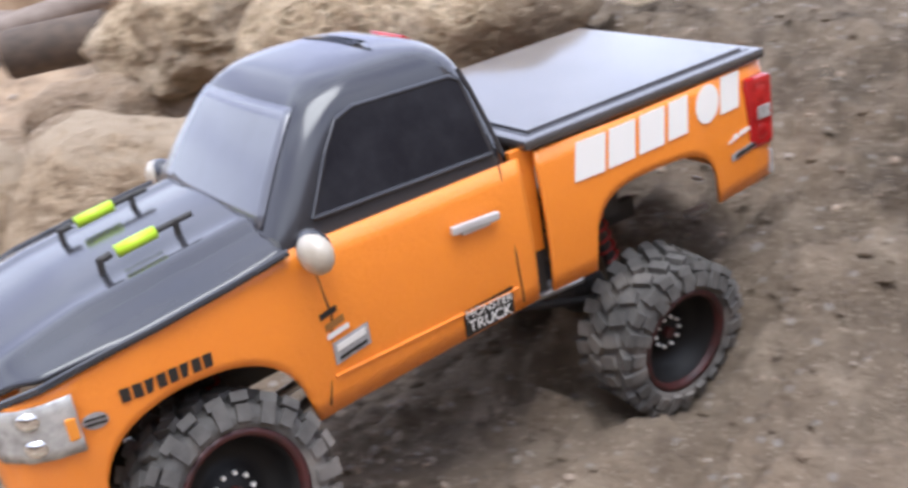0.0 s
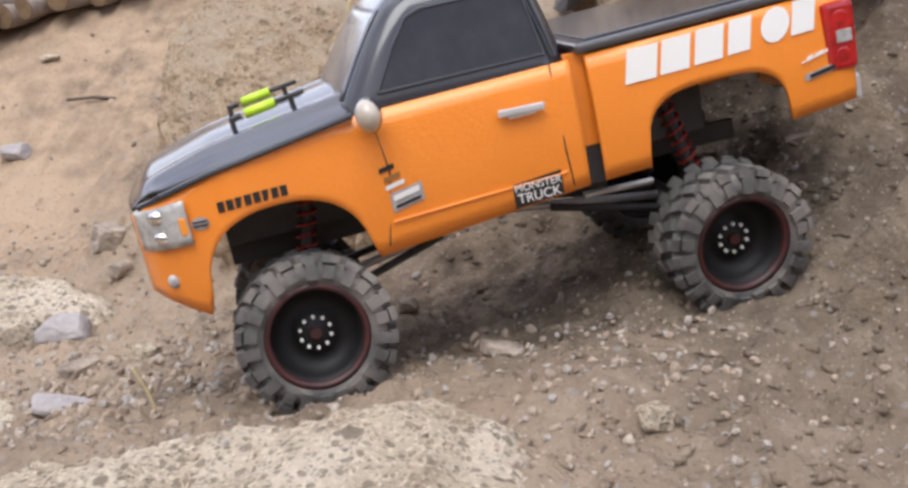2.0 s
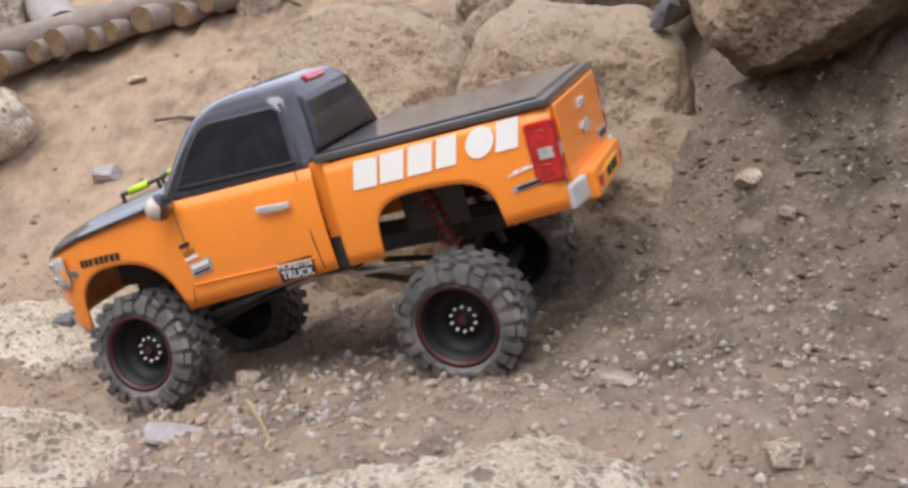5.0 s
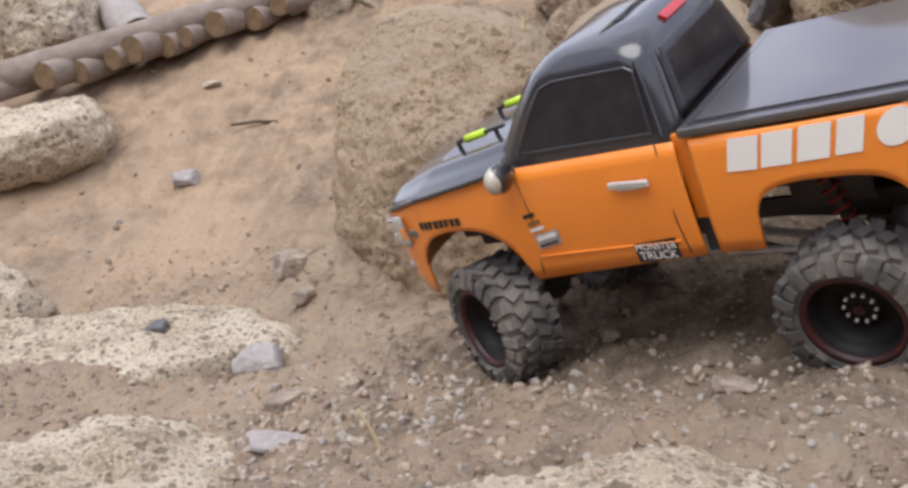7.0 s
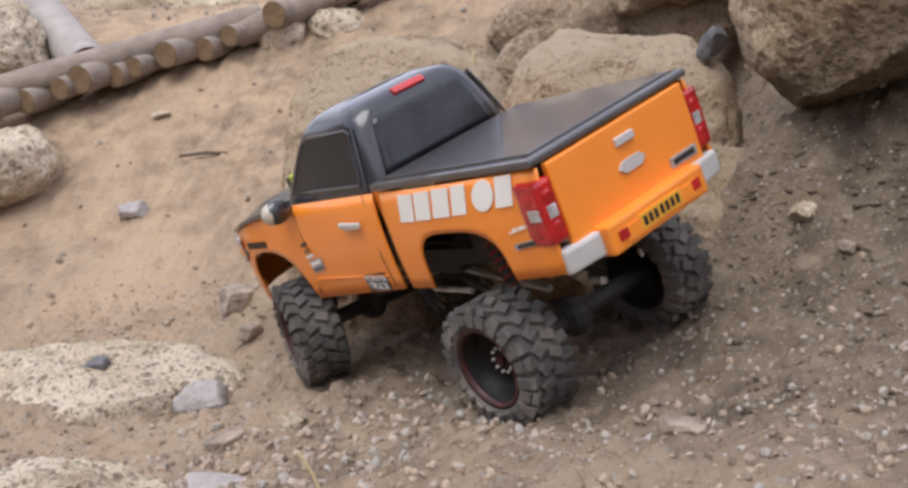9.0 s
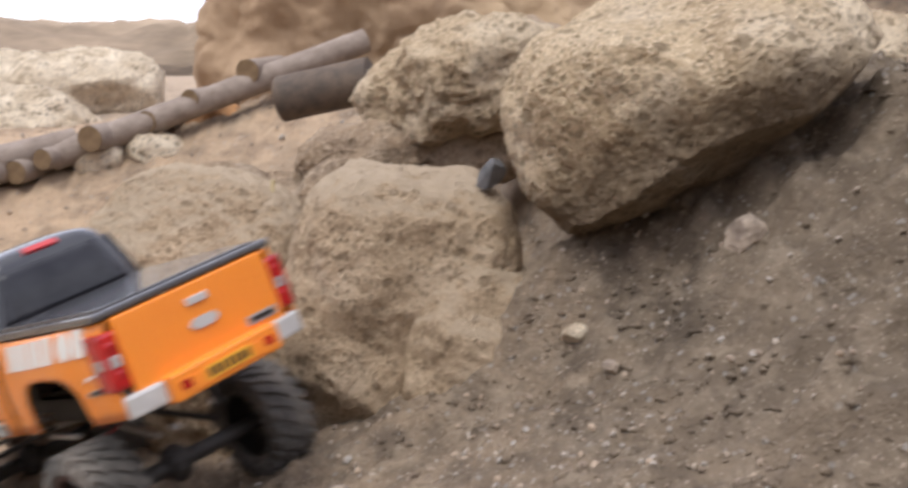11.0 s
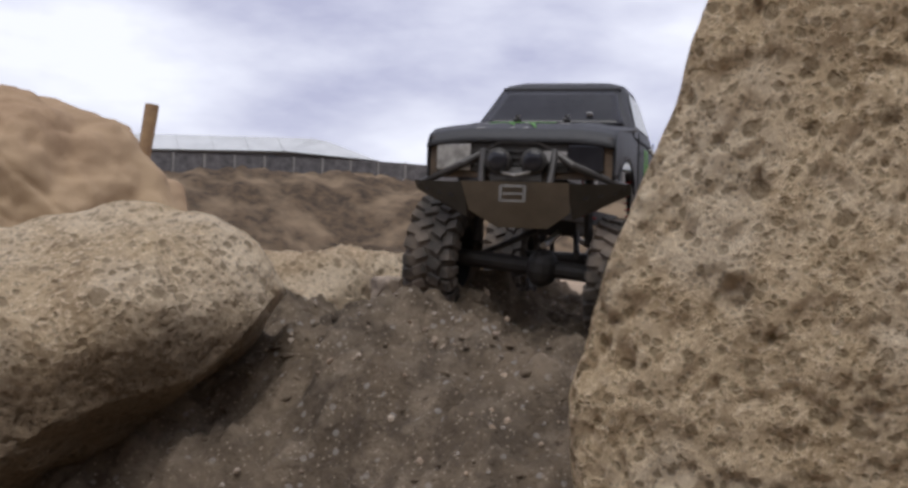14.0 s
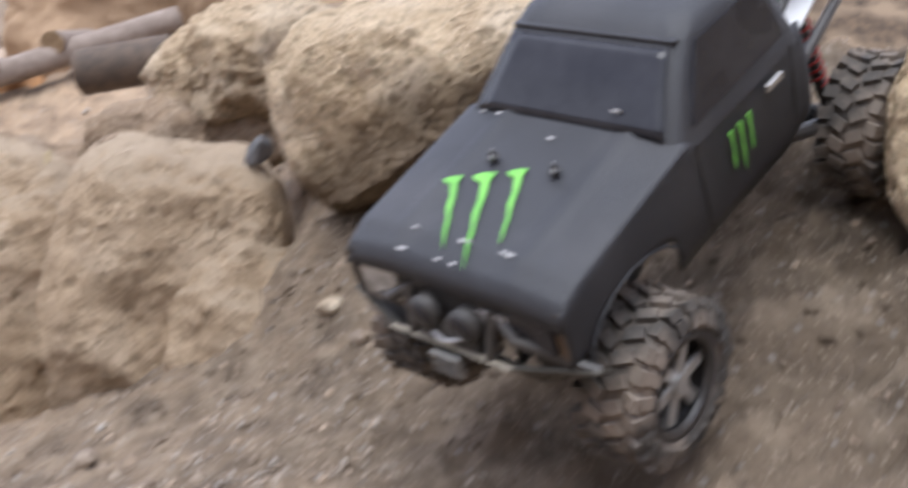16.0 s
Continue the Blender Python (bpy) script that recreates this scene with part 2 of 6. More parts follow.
SLATE_DARK = material("dark_grey_stone", (0.17, 0.165, 0.17), 0.85, dark=(0.10, 0.10, 0.105), scale=60, bump=0.5, bump_scale=260, spec=0.2)
PEBBLE = material("pebble_mix", (0.44, 0.36, 0.285), 0.9, dark=(0.20, 0.16, 0.13), scale=30, mix=0.4, bump=0.4, bump_scale=400, spec=0.2)
GRIT = material("loose_grit", (0.4, 0.33, 0.26), 0.9, bump=0.4, bump_scale=400, spec=0.2,
                island=((0.20, 0.155, 0.12), (0.33, 0.26, 0.20), (0.40, 0.31, 0.23), (0.34, 0.31, 0.28), (0.45, 0.375, 0.30)))
WOOD = material("weathered_log", (0.33, 0.275, 0.235), 0.85, dark=(0.17, 0.13, 0.105), scale=26, mix=0.9, bump=0.6, bump_scale=120, spec=0.2)
WOOD_END = material("cut_log_end", (0.26, 0.18, 0.105), 0.9, dark=(0.13, 0.085, 0.05), scale=40, mix=0.9, bump=0.4, bump_scale=200, spec=0.2)
WOOD_DARK = material("dark_wet_log", (0.12, 0.085, 0.06), 0.8, dark=(0.06, 0.045, 0.035), scale=30, bump=0.5, bump_scale=120)
STRAW = material("dry_stalk", (0.60, 0.50, 0.30), 0.9, dark=(0.45, 0.36, 0.2), scale=80)
BANK = material("earth_bank", (0.13, 0.092, 0.061), 0.95, dark=(0.042, 0.034, 0.028), scale=1.5, mix=0.7, bump=0.9, bump_scale=2.5,
                light=(0.20, 0.148, 0.10), light_scale=0.4, spec=0.05)
HILL = material("scrubby_hill", (0.33, 0.25, 0.175), 0.95, dark=(0.15, 0.115, 0.085), scale=0.16, mix=0.9, bump=0.6, bump_scale=1.0,
                light=(0.42, 0.33, 0.24), light_scale=0.05, spec=0.05)
FENCE = material("dark_fence_panel", (0.13, 0.12, 0.12), 0.8, dark=(0.06, 0.055, 0.055), scale=2)
FENCE_POST = material("concrete_post", (0.24, 0.225, 0.21), 0.9, dark=(0.18, 0.17, 0.16), scale=6)
ROOFING = material("pale_sheet_roof", (0.52, 0.53, 0.54), 0.6, dark=(0.44, 0.45, 0.46), scale=0.5)
WALLING = material("grey_shed_wall", (0.13, 0.125, 0.125), 0.8, dark=(0.10, 0.095, 0.095), scale=0.6)

ORANGE = material("orange_paint", (0.90, 0.275, 0.022), 0.32, coat=0.5, dark=(0.84, 0.245, 0.02), scale=9, mix=0.9, bump=0.02, bump_scale=300)
GLOSS_BLACK = material("black_paint", (0.026, 0.027, 0.033), 0.2, coat=0.45, dark=(0.032, 0.031, 0.034), scale=14, spec=0.5)
BED_BLACK = material("satin_black_cover", (0.06, 0.055, 0.055), 0.28, coat=1.0, dark=(0.035, 0.033, 0.034), scale=20, spec=0.8, bump=0.05, bump_scale=500)
GLASS = material("smoked_window", (0.014, 0.014, 0.018), 0.14, coat=0.0, spec=0.35, dark=(0.028, 0.028, 0.033), scale=20)
WINDSCREEN = material("painted_windscreen", (0.105, 0.108, 0.128), 0.22, coat=0.5, spec=0.6, dark=(0.09, 0.092, 0.108), scale=12)
RUBBER = material("dusty_rubber", (0.145, 0.136, 0.126), 0.9, dark=(0.07, 0.066, 0.063), scale=60, mix=0.8, bump=0.4, bump_scale=500, spec=0.25,
                  light=(0.21, 0.187, 0.165), light_scale=26)
RUBBER_GREY = material("muddy_rubber", (0.12, 0.105, 0.092), 0.9, dark=(0.05, 0.047, 0.045), scale=60, mix=0.8, bump=0.3, bump_scale=500, spec=0.3,
                       light=(0.23, 0.19, 0.155), light_scale=26)
RIM_BLACK = material("black_rim", (0.014, 0.0135, 0.0135), 0.5, dark=(0.014, 0.0135, 0.0135), scale=40, spec=0.22)
RING_RED = material("dark_red_ring", (0.06, 0.011, 0.010), 0.5, dark=(0.03, 0.010, 0.010), scale=80)
BOLT = material("bright_bolt", (0.85, 0.83, 0.78), 0.35, metal=0.1)
STEEL = material("brushed_steel", (0.55, 0.54, 0.52), 0.38, metal=0.7, dark=(0.40, 0.39, 0.38), scale=50)
SILVER = material("silver_paint", (0.62, 0.61, 0.60), 0.35, metal=0.25, dark=(0.52, 0.51, 0.50), scale=30)
CHROME = material("chrome", (0.72, 0.71, 0.69), 0.16, metal=1.0)
PLASTIC = material("black_plastic", (0.026, 0.025, 0.025), 0.6, dark=(0.05, 0.045, 0.041), scale=50, mix=0.8)
SPRING_RED = material("red_spring", (0.28, 0.015, 0.012), 0.4)
LENS = material("clear_lamp_lens", (0.50, 0.49, 0.47), 0.12, coat=0.6, dark=(0.24, 0.235, 0.225), scale=75, mix=0.5)
AMBER = material("amber_lens", (0.85, 0.30, 0.03), 0.2, coat=0.5)
RED_LENS = material("red_lamp_lens", (0.55, 0.012, 0.012), 0.18, coat=0.6, dark=(0.30, 0.006, 0.008), scale=70)
WHITE = material("white_sticker", (0.80, 0.78, 0.74), 0.4)
INK = material("black_sticker", (0.018, 0.016, 0.014), 0.45)
GREYSTICK = material("grey_sticker", (0.42, 0.41, 0.40), 0.45, dark=(0.26, 0.25, 0.25), scale=150)
YELLOW = material("yellow_plate", (0.75, 0.36, 0.03), 0.5)
LIME = material("lime_tube", (0.55, 0.78, 0.03), 0.4, dark=(0.46, 0.70, 0.03), scale=70)
MIRROR_FACE = material("beige_mirror_shell", (0.50, 0.45, 0.37), 0.28, coat=0.4, dark=(0.42, 0.37, 0.30), scale=60)
MATTE_BLACK = material("scuffed_matt_black", (0.021, 0.022, 0.027), 0.5, dark=(0.016, 0.016, 0.019), scale=18, mix=0.8, bump=0.1, bump_scale=400,
                       light=(0.037, 0.036, 0.039), light_scale=10)
CLAW = material("green_sticker", (0.18, 0.50, 0.07), 0.45, dark=(0.12, 0.38, 0.05), scale=60)
SKID = material("dusty_skid_plate", (0.29, 0.255, 0.20), 0.6, dark=(0.20, 0.175, 0.14), scale=40, mix=0.8)
FAIRLEAD = material("dull_steel", (0.24, 0.235, 0.225), 0.5, metal=0.3, dark=(0.17, 0.165, 0.155), scale=60)
WING = material("dusty_dark_wing", (0.075, 0.068, 0.056), 0.7, dark=(0.05, 0.045, 0.037), scale=50, mix=0.8)
PANEL_WHITE = material("white_panel", (0.78, 0.79, 0.80), 0.45, dark=(0.68, 0.68, 0.68), scale=20)
TUBE_BLACK = material("black_tube", (0.03, 0.03, 0.032), 0.4, dark=(0.06, 0.052, 0.046), scale=60, mix=0.8)
MUDDY = material("mud_splashed_black", (0.05, 0.04, 0.032), 0.8, dark=(0.15, 0.105, 0.07), scale=55, mix=0.6)


# ---------------- mesh helpers ----------------
def mesh_ob(name, verts, faces, mat, parent=None, smooth=False, label=""):
    me = bpy.data.meshes.new(name)
    me.from_pydata([tuple(v) for v in verts], [], [tuple(f) for f in faces])
    me.materials.append(mat)
    if smooth:
        me.polygons.foreach_set("use_smooth", [True] * len(me.polygons))
    me.update()
    ob = new(name, me)
    if parent:
        ob.parent = parent
    if label:
        tagged(ob, label)
    return ob


def part(name, bm, mat, parent=None, label="", smooth=False):
    me = bpy.data.meshes.new(name)
    bmesh.ops.recalc_face_normals(bm, faces=bm.faces)
    bm.to_mesh(me)
    bm.free()
    me.materials.append(mat)
    if smooth:
        me.polygons.foreach_set("use_smooth", [True] * len(me.polygons))
    ob = new(name, me)
    if parent:
        ob.parent = parent
    if label:
        tagged(ob, label)
    return ob


def add_box(bm, c, h, rot=None, bevel=0.0):
    """A box of half sizes h at c; rot: a matrix or None."""
    m = Matrix.Translation(c) @ (rot.to_4x4() if rot else Matrix.Identity(4)) @ Matrix.Diagonal((2 * h[0], 2 * h[1], 2 * h[2], 1))
    made = bmesh.ops.create_cube(bm, size=1.0, matrix=m)
    if bevel:
        es = list({e for v in made["verts"] for e in v.link_edges})
        bmesh.ops.bevel(bm, geom=es, offset=bevel, segments=2, affect="EDGES", profile=0.6)


def add_tube(bm, a, b, r, r2=None, n=10):
    a, b = Vector(a), Vector(b)
    d = b - a
    m = Matrix.Translation((a + b) / 2) @ d.to_track_quat("Z", "Y").to_matrix().to_4x4()
    bmesh.ops.create_cone(bm, cap_ends=True, segments=n, radius1=r, radius2=r if r2 is None else r2, depth=d.length, matrix=m)


def add_ball(bm, c, r, n=8):
    m = Matrix.Translation(c) @ Matrix.Diagonal((*((r, r, r) if isinstance(r, float) else r), 1))
    bmesh.ops.create_uvsphere(bm, u_segments=n * 2, v_segments=n, radius=1.0, matrix=m)


def add_poly(bm, pts, depth):
    """A flat shape given by its corners, thickened along depth."""
    low = [bm.verts.new(p) for p in pts]
    top = [bm.verts.new(Vector(p) + Vector(depth)) for p in pts]
    k = len(pts)
    bm.faces.new(low)
    bm.faces.new(top[::-1])
    for i in range(k):
        bm.faces.new((low[i], low[(i + 1) % k], top[(i + 1) % k], top[i]))


def box_part(name, c, h, mat, parent=None, label="", bevel=0.0, rot=None):
    bm = bmesh.new()
    add_box(bm, c, h, rot, bevel)
    return part(name, bm, mat, parent, label)


def tube_part(name, pts, r, mat, parent=None, label="", n=10):
    bm = bmesh.new()
    for a, b in zip(pts, pts[1:]):
        add_tube(bm, a, b, r, n=n)
    for p in pts[1:-1]:
        add_ball(bm, p, r * 1.0, 5)
    return part(name, bm, mat, parent, label, smooth=False)


def lathe(bm, profile, n=40, axis_y=True):
    """Turns a profile of (radius, across) round the y axis."""
    rings = []
    for k in range(n):
        a = 2 * math.pi * k / n
        rings.append([bm.verts.new((r * math.cos(a), y, r * math.sin(a))) for r, y in profile])
    for k in range(n):
        p, q = rings[k], rings[(k + 1) % n]
        for i in range(len(profile) - 1):
            bm.faces.new((p[i], p[i + 1], q[i + 1], q[i]))


def smoothstep(a, b, x):
    x = np.clip((x - a) / (b - a), 0, 1)
    return x * x * (3 - 2 * x)

# ---------------- the ground ----------------
def slope_profile(s):
    """Height along the dirt ramp, rounded at its breaks."""
    ks = [-60, -3.0, -1.2, -0.5, -0.2, 0.0, 0.2, 0.33, 0.45, 0.55, 0.65, 0.75, 0.9, 1.3, 3.0, 60]
    kz = [0.1, 0.06, 0.03, 0.06, 0.135, 0.185, 0.245, 0.30, 0.385, 0.452, 0.514, 0.549, 0.565, 0.558, 0.5, 0.3]
    return sum(np.interp(s + d, ks, kz) for d in (-0.05, -0.025, 0.0, 0.025, 0.05)) / 5


def bump(x, y, cx, cy, sx, sy, h):
    return h * np.exp(-((x - cx) / sx) ** 2 - ((y - cy) / sy) ** 2)


def ground_height(x, y):
    x, y = np.asarray(x, float), np.asarray(y, float)
    near = 1 - smoothstep(2.5, 6.0, np.hypot(x, y - 1))
    s = x + 0.6 * np.clip(y - 0.85, -0.5, 0.6) * smoothstep(0.02, 0.3, x) * near
    z = slope_profile(s)
    z = z - 0.12 * np.clip(y - 0.97, -0.3, 0.35) * (1 - smoothstep(0.0, 0.25, x)) * near
    z = z + bump(x, y, -0.30, 0.67, 0.16, 0.12, 0.035)            # dirt piled before the near rocks
    z = z + bump(x, y, 0.02, 1.19, 0.16, 0.07, 0.05) + bump(x, y, 0.15, 1.20, 0.10, 0.07, 0.085)   # dirt banked against the rocks
    z = z + bump(x, y, 0.60, 1.16, 0.07, 0.05, 0.016) + bump(x, y, 0.52, 1.02, 0.05, 0.08, 0.010) - bump(x, y, 0.34, 0.80, 0.12, 0.10, 0.016)   # lumps below the crest
    z = z - bump(x, y, 0.80, 1.01, 0.12, 0.12, 0.065)            # the worn dip beside the standing stone
    left = 1 - smoothstep(0.0, 0.5, x)
    z = z + left * 0.40 * smoothstep(1.42, 2.62, y)
    z = z + bump(x, y, -0.35, 2.46, 0.36, 0.18, 0.035) + bump(x, y, -0.43, 1.41, 0.10, 0.10, 0.10) + bump(x, y, -0.70, 1.115, 0.27, 0.10, 0.045)   # earth under the logs, against the dotted boulder, before the slab
    z = z + bump(x, y, 2.3, 6.2, 1.3, 1.0, 0.05) + bump(x, y, 3.4, 8.5, 2.2, 1.2, 0.25)
    far = smoothstep(5.0, 14.0, np.hypot(x, y - 1))
    return z * (1 - far) + 0.26 * far


def spread(lo, hi, step, reach, grow=1.16):
    mid = list(np.arange(lo, hi, step))
    out, d, v = [], step, hi
    while v < reach:
        out.append(v)
        d *= grow
        v += d
    back, d, v = [], step, lo - step
    while v > -reach:
        back.append(v)
        d *= grow
        v -= d
    return np.array(back[::-1] + mid + out)


def ramp_lumps(x, y):
    """Soft ridges and hollows that the wheels have worn into the ramp."""
    up = min(1.0, max(0.0, (x - 0.15) / 0.2)) * (math.hypot(x, y - 1) < 1.2)
    if not up:
        return 0.0
    q = Vector((x * 0.8 + y * 0.5, y - x * 0.4, 0))
    return up * (0.034 * noise.fractal(q * 9, 0.9, 2.0, 4) - 0.022 * noise.turbulence(q * 17, 5, False) + 0.002)


def build_ground():
    xs, ys = spread(-0.95, 1.2, 0.0052, 700), spread(0.45, 1.6, 0.0052, 700)
    gx, gy = np.meshgrid(xs, ys)
    gz = ground_height(gx, gy)
    verts = []
    for x, y, z in zip(gx.ravel(), gy.ravel(), gz.ravel()):
        r = math.hypot(x, y - 1)
        if r < 4:
            p = Vector((x, y, 0))
            lift = 0.012 * noise.fractal(p * 5, 1.0, 2.0, 3) + 0.008 * noise.fractal(p * 28, 0.9, 2.0, 3) + 0.0042 * noise.fractal(p * 75, 0.8, 2.0, 3)
            lump = noise.noise(p * 75)
            z += lift + 0.0035 * max(0, lump - 0.15) * 2
            z += ramp_lumps(x, y)
        else:
            z += 0.03 * noise.noise(Vector((x, y, 0)) * 0.6) * min(1, r / 8)
        verts.append((x, y, z))
    w = len(xs)
    faces = [(j * w + i, j * w + i + 1, (j + 1) * w + i + 1, (j + 1) * w + i) for j in range(len(ys) - 1) for i in range(w - 1)]
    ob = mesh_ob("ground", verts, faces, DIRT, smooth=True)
    tagged(ob, "dry brown dirt slope with clods and loose grit", "ground", kind="structure")


build_ground()


def on_ground(x, y):
    return float(ground_height(x, y))


# ---------------- rocks ----------------
def rock(name, c, half, turn, seed, label, mat, detail=6, power=2.6, rough=0.16, pit=0.006, pit_size=0.016, cuts=5, planes=(), cracks=0.0, sponge=0.0, crag=0.05, holes=(), category="rock", group=""):
    """A weathered boulder: a squarish ball with flats knocked off it, lumps, and pits eaten into its skin."""
    rnd = random.Random(seed)
    bm = bmesh.new()
    bmesh.ops.create_icosphere(bm, subdivisions=detail, radius=1.0)
    off = Vector((rnd.uniform(-50, 50), rnd.uniform(-50, 50), rnd.uniform(-50, 50)))
    flats = []
    for _ in range(cuts):
        d = Vector((rnd.gauss(0, 1), rnd.gauss(0, 1), rnd.gauss(0, 1))).normalized()
        flats.append((d, rnd.uniform(0.72, 0.9)))
    flats += [(Vector(a).normalized(), e) for a, e in planes]
    hx, hy, hz = half
    size = (hx + hy + hz) / 3
    for v in bm.verts:
        d = v.co.normalized()
        k = (abs(d.x) ** power + abs(d.y) ** power + abs(d.z) ** power) ** (-1 / power)
        p = d * k
        for a, e in flats:
            over = p.dot(a) - e
            if over > 0:
                p = p - a * over * 0.85
        q = Vector((p.x * hx, p.y * hy, p.z * hz))
        n = Vector((d.x / hx, d.y / hy, d.z / hz)).normalized()
        u = q + off
        lift = size * rough * noise.fractal(u / size * 1.1, 1.0, 2.0, 3) + size * crag * noise.fractal(u / size * 4, 0.9, 2.0, 3)
        if pit:
            for sc, dp in ((pit_size, pit), (pit_size * 0.42, pit * 0.42)):
                w = u / sc + 0.35 * noise.noise_vector(u / sc * 0.7)
                f1 = noise.voronoi(w)[0][0]
                own = noise.noise(u / sc * 0.33 + Vector((7, 3, 1)))
                if own > -0.12:
                    lift -= dp * max(0.0, 1 - f1 / 0.42) ** 0.7 * min(1, (own + 0.12) * 4)
            lift += pit * 0.35 * noise.noise(u / pit_size * 2.1) + (0.5 * pit + 0.0005) * noise.fractal(u * 60, 0.8, 2.0, 4)
        for sc, dp, thr in holes:
            w = u / sc + 0.8 * noise.noise_vector(u / sc * 1.7)
            near = noise.voronoi(w)
            f1, cell = near[0][0], near[1][0]
            own = noise.cell(cell * 3.1 + Vector((0.5, 0.5, 0.5)))
            if own > thr:
                wide = 0.30 + 0.22 * (own - thr) / (1 - thr)
                g = max(0.0, 1 - f1 / wide)
                lift -= dp * min(1.0, g * 1.9) * (0.6 + 0.4 * g)
        if sponge:
            g = noise.fractal(u / 0.015, 0.8, 2.0, 3)
            h = noise.fractal(u / 0.0058 + Vector((9, 4, 2)), 0.8, 2.0, 3)
            lift += sponge * (0.5 * noise.fractal(u / 0.045, 0.9, 2.0, 2) - min(1.0, max(0.0, g - 0.12) * 4.0) - 0.5 * min(1.0, max(0.0, h - 0.1) * 4.0))
        if cracks:
            w = Vector((u.x * 2.4, u.y * 2.4, u.z * 6.5 + 0.8 * u.x))
            lift -= cracks * max(0.0, 1 - abs(noise.fractal(w, 0.9, 2.0, 3)) / 0.10)
            lift += cracks * 0.7 * noise.fractal(u * 13, 0.8, 2.0, 4)
        v.co = q + n * lift
    ob = part(name, bm, mat, smooth=True)
    ob.matrix_world = pose(*c, *turn)
    return tagged(ob, label, category, group)


rock("boulder", (0.297, 1.205, 0.507), (0.178, 0.14, 0.122), (12, -15, 12), 3, "large tan porous boulder, underside coloured for earth and shade", PUMICE_STAIN_SHADE, 8, rough=0.12, cuts=1, power=3.6,
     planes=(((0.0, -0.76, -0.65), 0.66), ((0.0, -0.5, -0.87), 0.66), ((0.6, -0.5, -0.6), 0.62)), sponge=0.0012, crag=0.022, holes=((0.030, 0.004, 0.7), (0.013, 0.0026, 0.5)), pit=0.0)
rock("standing_stone", (0.796, 0.592, 0.70), (0.235, 0.065, 0.36), (0, 20.5, -38), 8, "tall tan block of pitted porous stone beside the ramp", PUMICE_HOLED, 8,
     power=5, rough=0.06, crag=0.016, pit=0.0, cuts=2, sponge=0.0030, holes=((0.055, 0.008, 0.86), (0.024, 0.006, 0.62), (0.012, 0.0032, 0.45)))
rock("boulder", (-0.005, 1.29, 0.25), (0.135, 0.115, 0.195), (0, 6, 5), 12, "brown porous boulder half buried at the foot of the ramp", PUMICE_DUSTY, 7, rough=0.10, crag=0.03, power=3.2, cuts=4, pit=0.003)
rock("boulder", (0.11, 1.225, 0.235), (0.12, 0.085, 0.10), (0, 15, 10), 14, "low grey-brown rock sunk in the dirt", PUMICE_DUSTY, 6, pit=0.0, rough=0.14)
rock("boulder", (0.075, 1.65, 0.535), (0.155, 0.12, 0.085), (0, -10, 8), 21, "tan porous rock resting on a brown ledge", PUMICE, 6, cuts=4)
# brown ledge; its dark tone carries the shade under the overhanging rock
rock("rock_ledge", (0.03, 1.70, 0.43), (0.20, 0.11, 0.06), (0, -6, 4), 25, "brown ledge of earthy rock, coloured for the shade beneath a tan rock", PUMICE_BROWN, 6, pit=0.003)
rock("boulder", (-0.262, 1.475, 0.205), (0.160, 0.12, 0.222), (0, 0, -8), 31, "dust-coloured boulder dotted with dark pits", PUMICE_DUSTY, 7, pit=0.0034, pit_size=0.011, rough=0.07, crag=0.03, power=3.0, cuts=3)
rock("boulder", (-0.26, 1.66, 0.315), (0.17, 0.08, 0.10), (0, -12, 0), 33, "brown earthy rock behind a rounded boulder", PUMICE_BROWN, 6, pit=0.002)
# brown rock added to stand in for the dark gap beside the stick
rock("boulder", (-0.115, 1.56, 0.28), (0.05, 0.05, 0.15), (0, 8, 0), 35, "narrow upright brown rock put in for a dark gap", PUMICE_BROWN, 5, pit=0.002)
rock("earth_mound", (0.075, 2.95, 0.53), (0.58, 0.40, 0.44), (0, 6, 0), 41, "smooth brown mound of packed earth and rock", EARTH, 7, rough=0.2, pit=0.0, cracks=0.009, power=2.2, cuts=3, category="mound")
rock("boulder", (-1.115, 1.90, 0.172), (0.155, 0.12, 0.076), (0, -8, 5), 45, "pale boulder lying before a row of logs", PUMICE_PALE, 6, pit=0.003, rough=0.14)
rock("boulder", (-1.265, 2.28, 0.345), (0.125, 0.10, 0.12), (0, 0, 0), 47, "big pale boulder beyond the log edging", PUMICE_PALE, 6, pit=0.003)
rock("rock", (-0.525, 2.35, 0.378), (0.060, 0.05, 0.040), (0, 5, 0), 51, "small white stone under the log edging", PUMICE_PALE, 5, pit=0.001, category="stone", group="stones under the logs")
rock("rock", (-0.64, 2.34, 0.368), (0.055, 0.05, 0.038), (0, -8, 0), 52, "small buff stone under the log edging", PUMICE_PALE, 5, pit=0.001, category="stone", group="stones under the logs")
rock("boulder", (-0.45, 2.52, 0.415), (0.115, 0.09, 0.07), (0, 10, 0), 55, "rust-orange rock beyond the logs", RUSTY, 5, pit=0.001)
rock("boulder", (-1.20, 3.95, 0.44), (0.36, 0.25, 0.17), (0, 0, 0), 57, "pale rock far beyond the logs", PUMICE_PALE, 6, pit=0.003)
